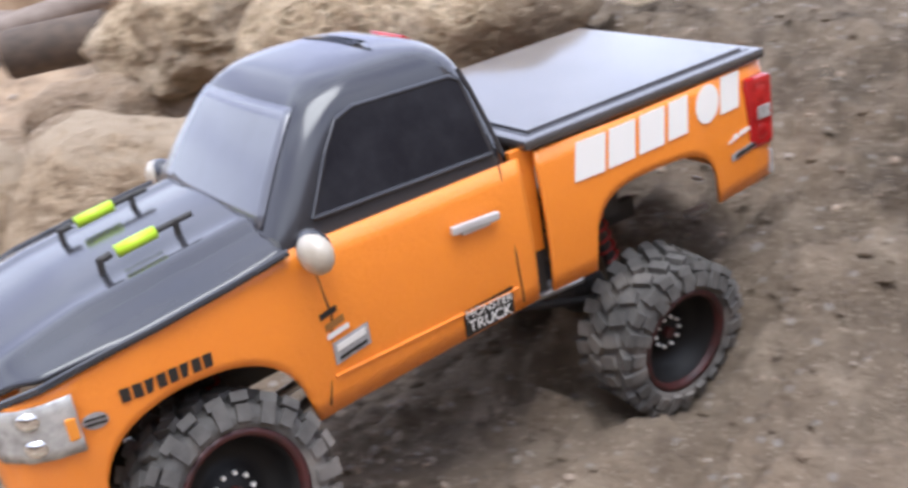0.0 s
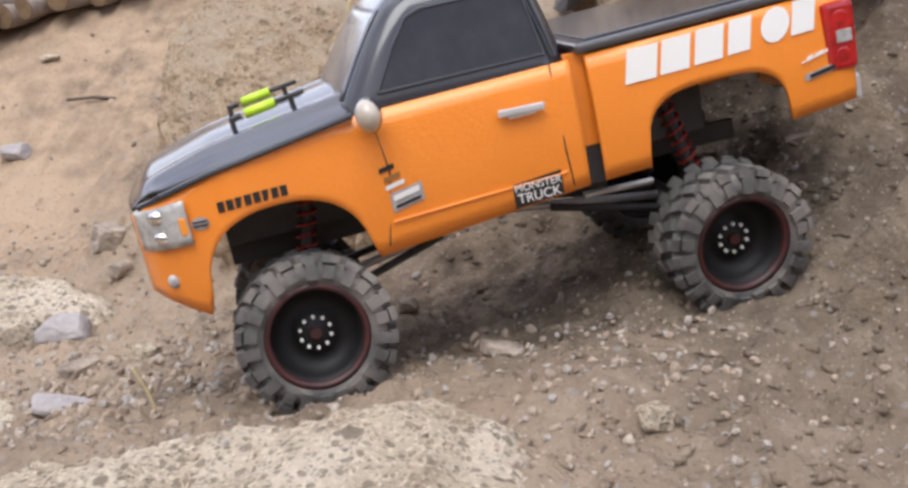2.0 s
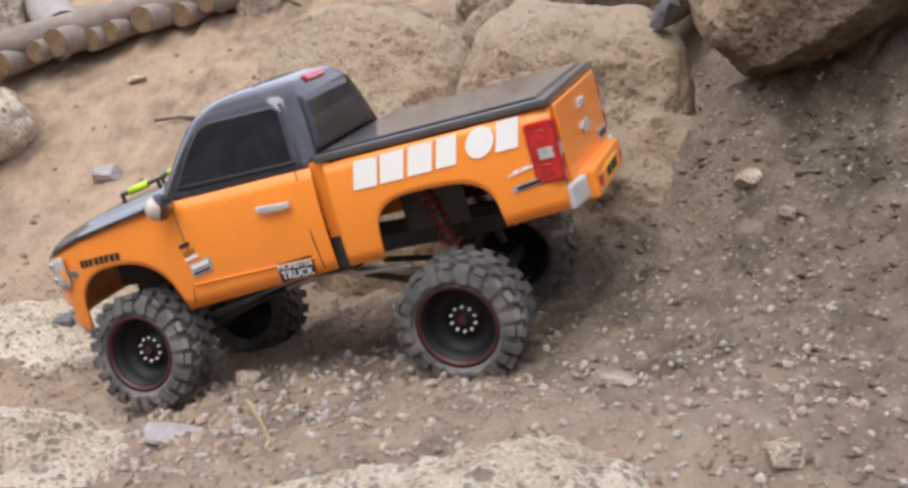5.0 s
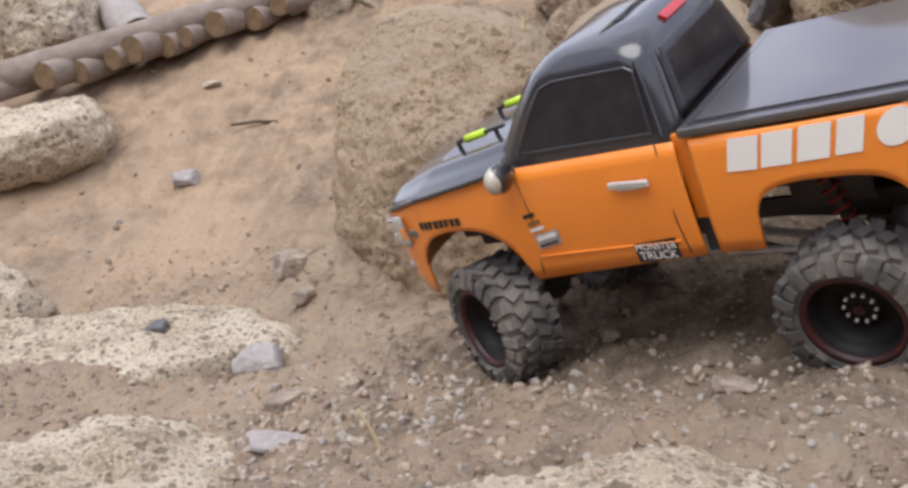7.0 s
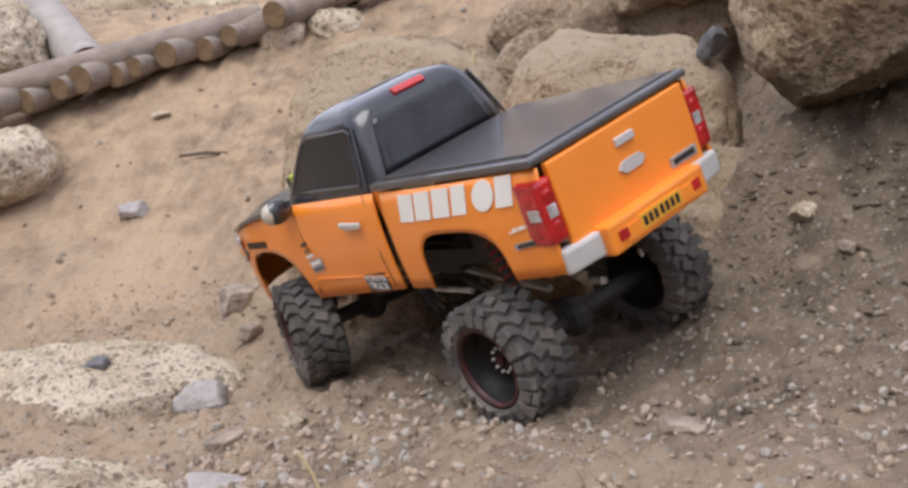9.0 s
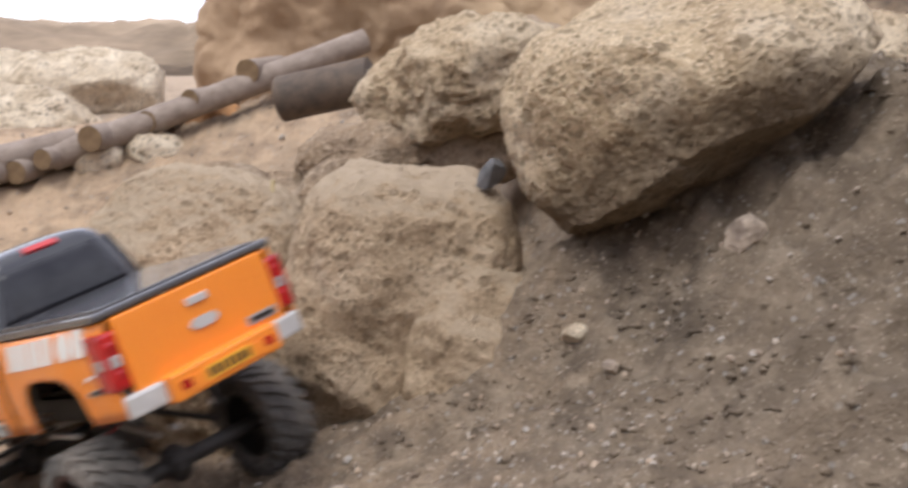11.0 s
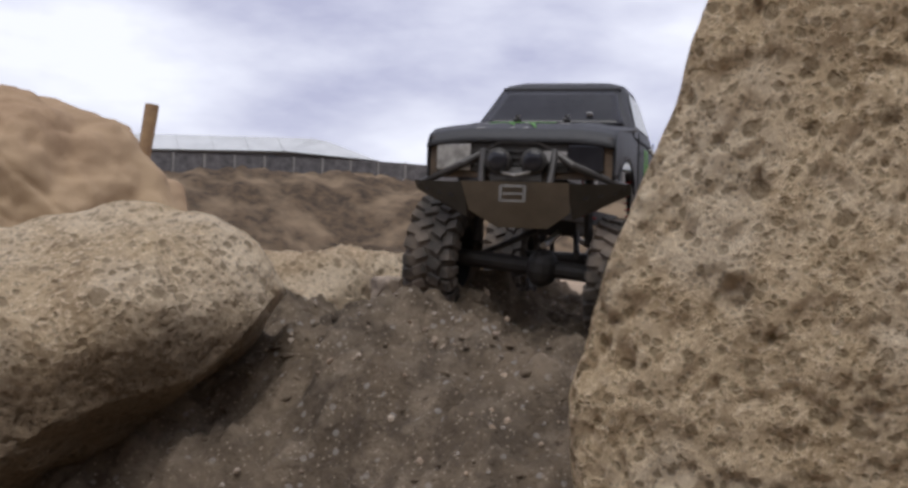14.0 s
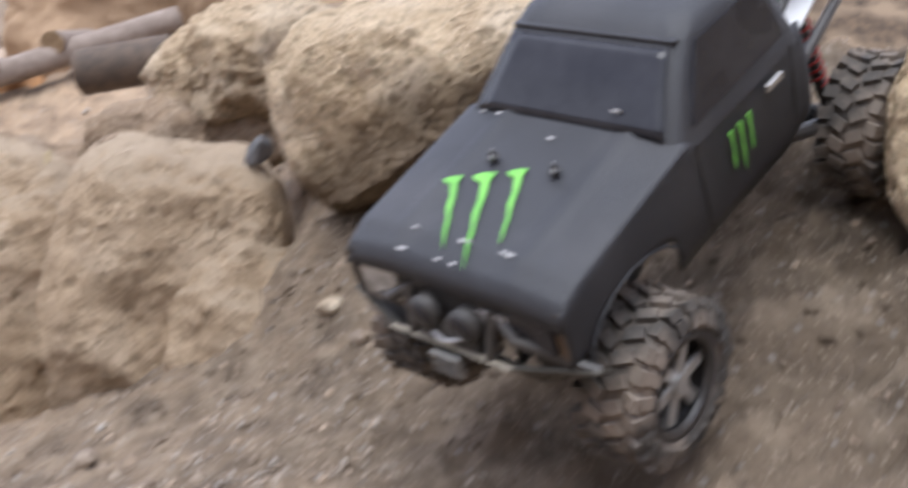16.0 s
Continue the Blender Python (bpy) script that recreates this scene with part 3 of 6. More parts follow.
rock("boulder", (-1.12, 3.12, 0.34), (0.27, 0.2, 0.16), (0, 4, 0), 58, "pale cream boulder beyond the logs", PUMICE_PALE, 6, pit=0.003)
rock("boulder", (-0.6, 4.6, 0.36), (0.3, 0.2, 0.14), (0, 4, 0), 59, "grey-tan rock far beyond the logs", PUMICE_BROWN, 5, pit=0.002)
NEAR_ROCK = rock("boulder", (-0.143, 0.605, 0.132), (0.215, 0.13, 0.096), (0, -11.5, -4), 61, "pale porous rock breaking through the dirt", PUMICE_PALE, 8, pit=0.0024, pit_size=0.012, rough=0.09, crag=0.035, power=3.2)
SLAB = rock("boulder", (-0.70, 1.225, 0.012), (0.285, 0.115, 0.072), (0, -2, 0), 63, "flat pale rock slab with dirt on top", PUMICE_PALE, 7, pit=0.002, pit_size=0.012, power=3.6, rough=0.09, crag=0.03)
LOW_ROCK = rock("boulder", (-0.51, 0.80, 0.085), (0.19, 0.13, 0.055), (0, 2, 20), 65, "low pale porous rock", PUMICE_PALE, 7, pit=0.003, pit_size=0.012)
rock("boulder", (-0.885, 1.36, 0.045), (0.085, 0.075, 0.066), (0, 0, 10), 66, "pale rounded rock on the dirt", PUMICE_PALE, 5, pit=0.002)
rock("boulder", (0.665, 1.60, 0.572), (0.085, 0.07, 0.055), (0, 0, 0), 68, "tan pitted rock at the crest of the ramp", PUMICE, 6, pit=0.005)
rock("boulder", (0.55, 1.44, 0.562), (0.095, 0.07, 0.052), (0, 0, 0), 69, "small tan rock behind the large boulder", PUMICE, 5, pit=0.003)
rock("boulder", (0.84, 1.95, 0.545), (0.16, 0.12, 0.06), (0, 0, 0), 70, "low dusty rock beyond the crest", PUMICE_BROWN, 5, pit=0.002)

rock("earth_mound", (2.27, 6.05, 0.50), (0.46, 0.30, 0.215), (0, 0, 8), 72, "low dark heap of earth beyond the crest", BANK, 5, rough=0.14, pit=0.0, category="mound")

def stone(x, y, half, turn, seed, label, mat, lift=0.3, name="stone", z=None):
    base = on_ground(x, y) if z is None else z
    return rock(name, (x, y, base + half[2] * lift), half, turn, seed, label, mat, 5, power=6, rough=0.07, pit=0, cuts=9, crag=0.06, category="stone", group="loose stones")


stone(-0.447, 1.165, (0.031, 0.022, 0.016), (8, 8, 15), 71, "flat light-grey stone lying at the edge of a slab", SLATE, 0.0, z=0.076)
stone(-0.340, 0.893, (0.026, 0.017, 0.008), (0, 6, 20), 72, "flat bluish-grey stone half sunk in dirt", SLATE, 0.7)
stone(-0.377, 1.022, (0.020, 0.010, 0.007), (14, -12, 40), 73, "thin tan flake of stone", PEBBLE, 0.9)
stone(-0.309, 1.018, (0.015, 0.012, 0.011), (0, 0, 20), 74, "small tan angular stone", PUMICE_PALE, 0.8)
stone(0.028, 0.812, (0.017, 0.013, 0.007), (0, 15, 10), 75, "flat grey stone on the ramp", PEBBLE, 0.4)
stone(0.318, 1.075, (0.020, 0.018, 0.019), (0, 0, 30), 76, "rounded grey stone below the large boulder", PEBBLE, 0.6)
stone(0.090, 1.232, (0.013, 0.011, 0.018), (20, 0, 40), 77, "dark wedge of stone between two boulders", SLATE_DARK, 0.0, z=0.440)
stone(-0.782, 1.823, (0.022, 0.018, 0.016), (0, 0, 0), 78, "small grey stone on the flat", SLATE, 0.6)
stone(-0.47, 1.385, (0.030, 0.022, 0.017), (0, 0, 30), 79, "grey-brown stone in loose dirt", PEBBLE, 0.6)
stone(-0.44, 1.33, (0.016, 0.012, 0.01), (0, 0, 70), 80, "small brown stone on dirt", PEBBLE, 0.7)
stone(-0.82, 2.09, (0.018, 0.013, 0.006), (0, 0, 20), 81, "pale flat chip of stone", PUMICE_PALE, 0.9)
stone(-0.587, 1.223, (0.016, 0.012, 0.010), (0, 0, 0), 82, "dark grey stone on a pale slab", SLATE_DARK, 0.6, z=0.082)
stone(0.118, 0.668, (0.011, 0.009, 0.008), (0, 0, 10), 83, "pale tan angular stone", PUMICE_PALE, 0.7)
stone(-0.06, 1.02, (0.010, 0.008, 0.007), (0, 0, 10), 85, "small buff stone on dirt", PEBBLE, 0.8)
stone(0.19, 1.05, (0.008, 0.007, 0.006), (0, 0, 50), 86, "buff stone on the ramp", PEBBLE, 0.8)
stone(0.165, 1.12, (0.016, 0.013, 0.010), (0, 0, 50), 87, "pale stone sunk in the ramp", PUMICE_PALE, 0.1)
stone(0.70, 1.36, (0.03, 0.03, 0.022), (0, 0, 0), 88, "tan stone on the crest", PUMICE, 0.4)
stone(0.62, 1.33, (0.02, 0.018, 0.018), (0, 0, 30), 90, "brown stone on the crest", PEBBLE, 0.6)


def build_grit():
    """Loose gravel and clods, too many to count."""
    rnd = random.Random(5)
    base = bmesh.new()
    bmesh.ops.create_icosphere(base, subdivisions=1, radius=1.0)
    bv = [v.co.copy() for v in base.verts]
    bf = [[v.index for v in f.verts] for f in base.faces]
    base.free()
    verts, faces = [], []
    spots = []
    for _ in range(9500):
        spots.append((rnd.uniform(-0.8, 0.95), rnd.uniform(0.52, 1.65), rnd.choice((0.001, 0.0012, 0.0014, 0.0017, 0.002, 0.0025, 0.0034))))
    for _ in range(900):
        spots.append((rnd.gauss(-0.32, 0.14), rnd.gauss(0.93, 0.09), rnd.choice((0.0015, 0.002, 0.003, 0.004, 0.0055))))
    for _ in range(500):
        spots.append((rnd.gauss(0.12, 0.14), rnd.gauss(0.76, 0.1), rnd.choice((0.0013, 0.0017, 0.0022, 0.003, 0.0042))))
    for _ in range(1300):
        spots.append((rnd.uniform(-1.9, 0.3), rnd.uniform(1.5, 3.2), rnd.choice((0.002, 0.003, 0.004, 0.006))))
    for x, y, r in spots:
        if x > 0.2 and rnd.random() < 0.55:
            continue
        z = on_ground(x, y) + 0.012 * noise.fractal(Vector((x, y, 0)) * 5, 1.0, 2.0, 3) + 0.008 * noise.fractal(Vector((x, y, 0)) * 28, 0.9, 2.0, 3) + ramp_lumps(x, y)
        m = pose(x, y, z + r * 0.25, rnd.uniform(0, 360), rnd.uniform(0, 360), rnd.uniform(0, 360)) @ Matrix.Diagonal((r * rnd.uniform(0.8, 1.4), r, r * rnd.uniform(0.5, 0.9), 1))
        k = len(verts)
        verts += [m @ (c * rnd.uniform(0.8, 1.2)) for c in bv]
        faces += [[i + k for i in f] for f in bf]
    # grit that has come to rest on top of the low rocks
    for ob, many in ((SLAB, 900), (NEAR_ROCK, 420), (LOW_ROCK, 380)):
        for v in rnd.sample(list(ob.data.vertices), many * 4)[:many * 2]:
            if v.normal.z > 0.75 and rnd.random() < 0.8:
                q = ob.matrix_basis @ v.co
                r = rnd.choice((0.0011, 0.0014, 0.0018, 0.0023, 0.0032))
                m = pose(*q, rnd.uniform(0, 360), rnd.uniform(0, 360), rnd.uniform(0, 360)) @ Matrix.Diagonal((r * rnd.uniform(0.8, 1.4), r, r * rnd.uniform(0.5, 0.9), 1))
                k = len(verts)
                verts += [m @ (c * rnd.uniform(0.8, 1.2)) for c in bv]
                faces += [[i + k for i in f] for f in bf]
    clods_v, clods_f = [], []
    for k in range(15000):
        if k < 4000:
            x, y = rnd.uniform(0.05, 0.98), rnd.uniform(0.58, 1.55)
        else:
            x, y = rnd.uniform(-0.85, 0.3), rnd.uniform(0.6, 1.6)
        p = Vector((x, y, 0))
        if noise.noise(p * 9) < rnd.uniform(-0.5, 0.3):
            continue
        r = rnd.choice((0.0014, 0.0018, 0.0022, 0.0028, 0.0036, 0.0048))
        z = on_ground(x, y) + 0.012 * noise.fractal(p * 5, 1.0, 2.0, 3) + 0.008 * noise.fractal(p * 28, 0.9, 2.0, 3) + ramp_lumps(x, y)
        m = pose(x, y, z - r * 0.25, rnd.uniform(-25, 25), rnd.uniform(-25, 25), rnd.uniform(0, 360)) @ Matrix.Diagonal((r * rnd.uniform(0.9, 1.8), r * 1.1, r * rnd.uniform(0.35, 0.65), 1))
        j = len(clods_v)
        clods_v += [m @ (c * rnd.uniform(0.7, 1.25)) for c in bv]
        clods_f += [[i + j for i in f] for f in bf]
    tagged(mesh_ob("dirt_clods", clods_v, clods_f, DIRT, smooth=True), "crumbly brown clods of the same dirt", "clods", kind="stuff")
    ob = mesh_ob("gravel", verts, faces, GRIT)
    tagged(ob, "loose buff and grey grit scattered over the dirt", "gravel", kind="stuff")


build_grit()


# ---------------- wood ----------------
def log(name, a, b, r, label, mat=WOOD, end=WOOD_END, group="", seed=0):
    rnd = random.Random(seed)
    a, b = Vector(a), Vector(b)
    d = b - a
    thing = new(name)
    thing.matrix_world = Matrix.Translation(a) @ d.to_track_quat("Z", "Y").to_matrix().to_4x4()
    n, rings = 18, max(3, int(d.length / 0.06))
    verts, faces = [], []
    for k in range(rings + 1):
        for i in range(n):
            g = 2 * math.pi * i / n
            rr = r * (1 + 0.06 * noise.noise(Vector((math.cos(g) * 2, math.sin(g) * 2, k * 0.5 + seed * 9))))
            verts.append((rr * math.cos(g), rr * math.sin(g), d.length * k / rings))
    for k in range(rings):
        for i in range(n):
            j = (i + 1) % n
            faces.append((k * n + i, k * n + j, (k + 1) * n + j, (k + 1) * n + i))
    mesh_ob("bark", verts, faces, mat, thing, smooth=True)
    for zz in (-0.001, d.length - 0.003):
        bm = bmesh.new()
        add_tube(bm, (0, 0, zz), (0, 0, zz + 0.004), r * 0.96, n=18)
        part("cut_end", bm, end, thing, "pale brown sawn end")
    return tagged(thing, label, "log", group)


EDGE = [Vector(p) for p in ((-1.52, 1.80, 0.185), (-1.117, 2.04, 0.268), (-0.782, 2.24, 0.352), (-0.625, 2.31, 0.410), (-0.36, 2.43, 0.532), (-0.10, 2.50, 0.600))]
log("log_rail", EDGE[0] + Vector((0, 0.03, 0.012)), EDGE[2] + Vector((0.10, 0.09, 0.052)), 0.029, "long weathered pole lying along short log ends")
log("log_rail", EDGE[2] + Vector((0.06, 0.05, 0.02)), EDGE[5] + Vector((0, 0, 0.01)), 0.027, "long weathered pole lying along short log ends", seed=3)
for k, f in enumerate((0.35, 0.75, 1.0, 1.13, 1.31, 1.42, 1.56, 1.67, 1.84, 2.03, 2.35, 2.9, 3.3, 3.62, 4.05, 4.5)):
    p = EDGE[int(f)].lerp(EDGE[int(f) + 1], f - int(f)) + Vector((0.0, -0.012, -0.004 + 0.006 * (k % 3)))
    r = (0.023, 0.020, 0.026, 0.024, 0.021, 0.027)[k % 6]
    log("short_log", p + Vector((0.005, -0.012 * (k % 3), 0)), p + Vector((0.05, 0.16, 0.01)), r, "short round log with a sawn end facing out", group="log edging", seed=k + 1)
log("dark_log", (-0.235, 2.09, 0.495), (-0.07, 2.05, 0.53), 0.042, "dark damp log wedged among the rocks", WOOD_DARK, WOOD_DARK, seed=31)
log("grey_log", (-1.225, 2.47, 0.43), (-1.035, 2.27, 0.315), 0.046, "smooth grey log leaning on the edging", material("grey_driftwood", (0.36, 0.32, 0.30), 0.8, dark=(0.27, 0.24, 0.22), scale=20, bump=0.3, bump_scale=90), WOOD_END, seed=33)
log("stake", (0.535, 3.58, 0.50), (0.602, 3.55, 1.066), 0.020, "round wooden stake standing behind the mound", material("stake_wood", (0.36, 0.24, 0.13), 0.85, dark=(0.26, 0.17, 0.1), scale=30), WOOD_END, seed=35)
bm = bmesh.new()
add_tube(bm, (-0.172, 1.43, 0.30), (-0.166, 1.424, 0.415), 0.0025, 0.003, 7)
tagged(part("stick", bm, STRAW), "pale dry stick standing upright in a gap", "stick")
tw = tube_part("twig", [(-0.226, 0.80, 0.150), (-0.236, 0.80, 0.178), (-0.246, 0.80, 0.196)], 0.0014, STRAW)
tagged(tw, "thin dry straw sprouting from dirt", "twig")
tw = tube_part("twig", [(-0.745, 1.965, 0.187), (-0.70, 1.97, 0.192), (-0.66, 1.975, 0.190)], 0.003, WOOD_DARK)
tagged(tw, "thin dark twig lying on the flat", "twig")
bm = bmesh.new()
add_box(bm, (0, 0, 0), (0.155, 0.016, 0.045), None, 0.003)
bd = tagged(part("board", bm, material("brown_board", (0.17, 0.12, 0.072), 0.85, dark=(0.11, 0.078, 0.048), scale=18, bump=0.3, bump_scale=60)), "weathered brown board standing on edge", "board")
bd.matrix_world = pose(1.10, 2.22, 0.578, 0, 3, -16)

# ---------------- far off: bank, hills, fence and shed ----------------
def ridge(name, pts, depth, mat, label, seed, foot=0.0, steps=90, wild=0.5):
    """A bank along a line of (x, y, height), rising from its foot towards the line and flat beyond."""
    rows_n = 26
    verts, faces = [], []
    px, py, pz = (np.array(v, float) for v in zip(*pts))
    f = np.linspace(0, len(pts) - 1, steps)
    lx, ly, lz = (np.interp(f, range(len(pts)), v) for v in (px, py, pz))
    for i in range(steps):
        nx, ny = -lx[i], -ly[i]
        ln = math.hypot(nx, ny)
        nx, ny = nx / ln, ny / ln
        for j in range(rows_n):
            a = j / (rows_n - 1)
            if a < 0.8:
                g = a / 0.8
                out, h = depth * (1 - g), foot + (lz[i] - foot) * (g ** 1.4 * (3 - 2 * g) if g < 1 else 1)
            else:
                out, h = -depth * 2.5 * (a - 0.8) / 0.2, lz[i]
            x, y = lx[i] + nx * out, ly[i] + ny * out
            v = Vector((x, y, seed * 11.0)) * (2.0 / depth)
            h += wild * (0.6 * noise.fractal(v, 0.9, 2.0, 3) + 0.5 * noise.fractal(v * 5, 0.9, 2.0, 3)) * min(1, a * 2) * (0.25 if a >= 0.8 else 1)
            verts.append((x, y, h if j else foot - 1.0))
    for i in range(steps - 1):
        for j in range(rows_n - 1):
            k = i * rows_n + j
            faces.append((k, k + rows_n, k + rows_n + 1, k + 1))
    return tagged(mesh_ob(name, verts, faces, mat, smooth=True), label, "hill", kind="structure")


ridge("backdrop_bank", [(-14, 74.4, 5.9), (7.4, 74.0, 6.15), (23.3, 74.0, 6.5), (30.3, 71.0, 6.1), (50, 64, 6.7), (72, 52, 7.2), (95, 30, 7.4)], 16, BANK, "steep dark earth bank with dry scrub below a fence", 1, steps=420, wild=0.8)
ridge("backdrop_hill", [(-150, 90, 6.0), (-90, 110, 6.0), (-40, 125, 5.4), (-26, 128, 5.2), (-16, 122, 8.0), (-4, 118, 11), (12, 115, 12)], 45, HILL, "low scrubby quarry hills under a grey sky", 2, steps=150, wild=1.8)
ridge("backdrop_terrace", [(-80, 44, 0.75), (-30, 44, 0.7), (-10, 46, 0.65), (0, 47, 0.9), (9, 46, 1.6)], 7, BANK, "low dark terrace on the quarry floor", 3, steps=80, wild=0.12)


# unseen bank added behind the camera to cut off low sky light
ridge("backdrop_light_block", [(-17, 6, 3.2), (-15, -3, 4.4), (-9, -9, 5.0), (0, -11, 5.2), (9, -9, 5.0), (15, -3, 4.4), (17, 5, 3.2)], 6, BANK, "unseen earth bank added to block low sky light and close the place", 4, steps=90, wild=0.5)


def fence():
    thing = tagged(new("boundary_fence"), "dark panel fence with pale concrete posts on the bank", "fence")
    line = [Vector((-6.0, 73.4, 5.9)), Vector((7.4, 73.0, 6.3)), Vector((23.3, 73.0, 6.70)), Vector((30.3, 70.0, 6.30)), Vector((50, 63, 6.9))]
    k = 0
    for a, b in zip(line, line[1:]):
        n = max(1, round((b - a).length / 1.98))
        for i in range(n):
            p, q = a.lerp(b, i / n), a.lerp(b, (i + 1) / n)
            d = (q - p)
            rot = d.to_track_quat("X", "Z").to_matrix()
            mid = (p + q) / 2
            box_part("fence_panel", mid + Vector((0, 0, 0.64)), (d.length / 2 - 0.06, 0.03, 0.66), FENCE, thing, rot=rot)
            box_part("fence_post", p + Vector((0, -0.05, 0.62)), (0.07, 0.07, 0.74), FENCE_POST, thing)
            k += 1


fence()


def shed():
    thing = tagged(new("industrial_shed"), "long low shed with a pale sheet-metal roof", "building")
    eave = [Vector(p) for p in ((-14.0, 92.0, 8.6), (21.1, 92.0, 10.28), (29.3, 92.0, 10.0), (33.5, 100.0, 9.9), (-14.0, 106.0, 8.7))]
    top = [Vector(p) for p in ((-14.0, 94.6, 10.2), (24.0, 94.6, 11.85), (25.6, 95.0, 11.7), (29.0, 100.0, 11.2), (-14.0, 104.0, 10.2))]
    bm = bmesh.new()
    a, b = [bm.verts.new(p) for p in eave], [bm.verts.new(p) for p in top]
    bm.faces.new(a[::-1])
    bm.faces.new(b)
    for i in range(5):
        j = (i + 1) % 5
        bm.faces.new((a[i], a[j], b[j], b[i]))
    part("roof", bm, ROOFING, thing, "pale grey sheet-metal roof")
    bm = bmesh.new()
    low = [bm.verts.new((p.x * 0.985, p.y + (0.8 if p.y < 95 else -0.8), 5.0)) for p in eave]
    up = [bm.verts.new((p.x * 0.985, p.y + (0.8 if p.y < 95 else -0.8), p.z - 0.02)) for p in eave]
    bm.faces.new(low[::-1])
    bm.faces.new(up)
    for i in range(5):
        j = (i + 1) % 5
        bm.faces.new((low[i], low[j], up[j], up[i]))
    part("wall", bm, WALLING, thing, "dark grey shed wall")
    for i in range(9):
        x = -12 + i * 4.0
        z = 8.6 + (x + 14) / 35.1 * 1.68
        box_part("window", (x, 92.74, z - 0.55), (0.55, 0.04, 0.18), GLASS, thing)
    for i in range(12):
        x = -11.0 + i * 2.9
        tube_part("roof_seam", [(x, 91.95, 8.64 + (x + 14) / 35.1 * 1.68), (x, 94.6, 10.24 + (x + 14) / 38 * 1.65)], 0.03, ROOFING, thing, n=5)


shed()

# ---------------- model trucks: x ahead, y to their own near side, z up ----------------
def grid_part(name, nu, nv, fn, mat, parent, label="", thick=0.0, smooth=True):
    """A curved panel: fn(a, b) for a, b from 0 to 1."""
    verts = [fn(i / nu, j / nv) for i in range(nu + 1) for j in range(nv + 1)]
    faces = [(i * (nv + 1) + j, (i + 1) * (nv + 1) + j, (i + 1) * (nv + 1) + j + 1, i * (nv + 1) + j + 1) for i in range(nu) for j in range(nv)]
    ob = mesh_ob(name, verts, faces, mat, parent, smooth, label)
    if thick:
        sol = ob.modifiers.new("thickness", "SOLIDIFY")
        sol.thickness, sol.offset = abs(thick), -1 if thick > 0 else 1
    return ob


def ring_points(uf, ub, hy, r, n=9):
    """A rounded rectangle from ub to uf, half width hy, as points round it."""
    pts = []
    for cx, cy, a0 in ((uf - r, hy - r, 0), (ub + r, hy - r, 90), (ub + r, -hy + r, 180), (uf - r, -hy + r, 270)):
        for k in range(n):
            a = radians(a0 + 90 * k / (n - 1))
            pts.append((cx + r * math.cos(a), cy + r * math.sin(a)))
    return pts


def loft_part(name, sections, mat, parent, label="", tilt=0.0):
    """A closed skin over rounded rectangles (z, front, back, half width, corner)."""
    verts, faces = [], []
    for z, uf, ub, hy, r in sections:
        verts += [(u, y, z + tilt * u) for u, y in ring_points(uf, ub, hy, r)]
    n = len(verts) // len(sections)
    for k in range(len(sections) - 1):
        for i in range(n):
            j = (i + 1) % n
            faces.append((k * n + i, k * n + j, (k + 1) * n + j, (k + 1) * n + i))
    faces.append(tuple(range((len(sections) - 1) * n, len(sections) * n)))
    return mesh_ob(name, verts, faces, mat, parent, True, label)


def smooth_row(secs, f):
    """A row between rows, on a smooth curve through them."""
    i = min(int(f), len(secs) - 2)
    a, b, c, d = (secs[min(max(k, 0), len(secs) - 1)] for k in (i - 1, i, i + 1, i + 2))
    g = f - i
    return [0.5 * (2 * q + (r - p) * g + (2 * p - 5 * q + 4 * r - w) * g * g + (3 * q - p - 3 * r + w) * g ** 3) for p, q, r, w in zip(a, b, c, d)]


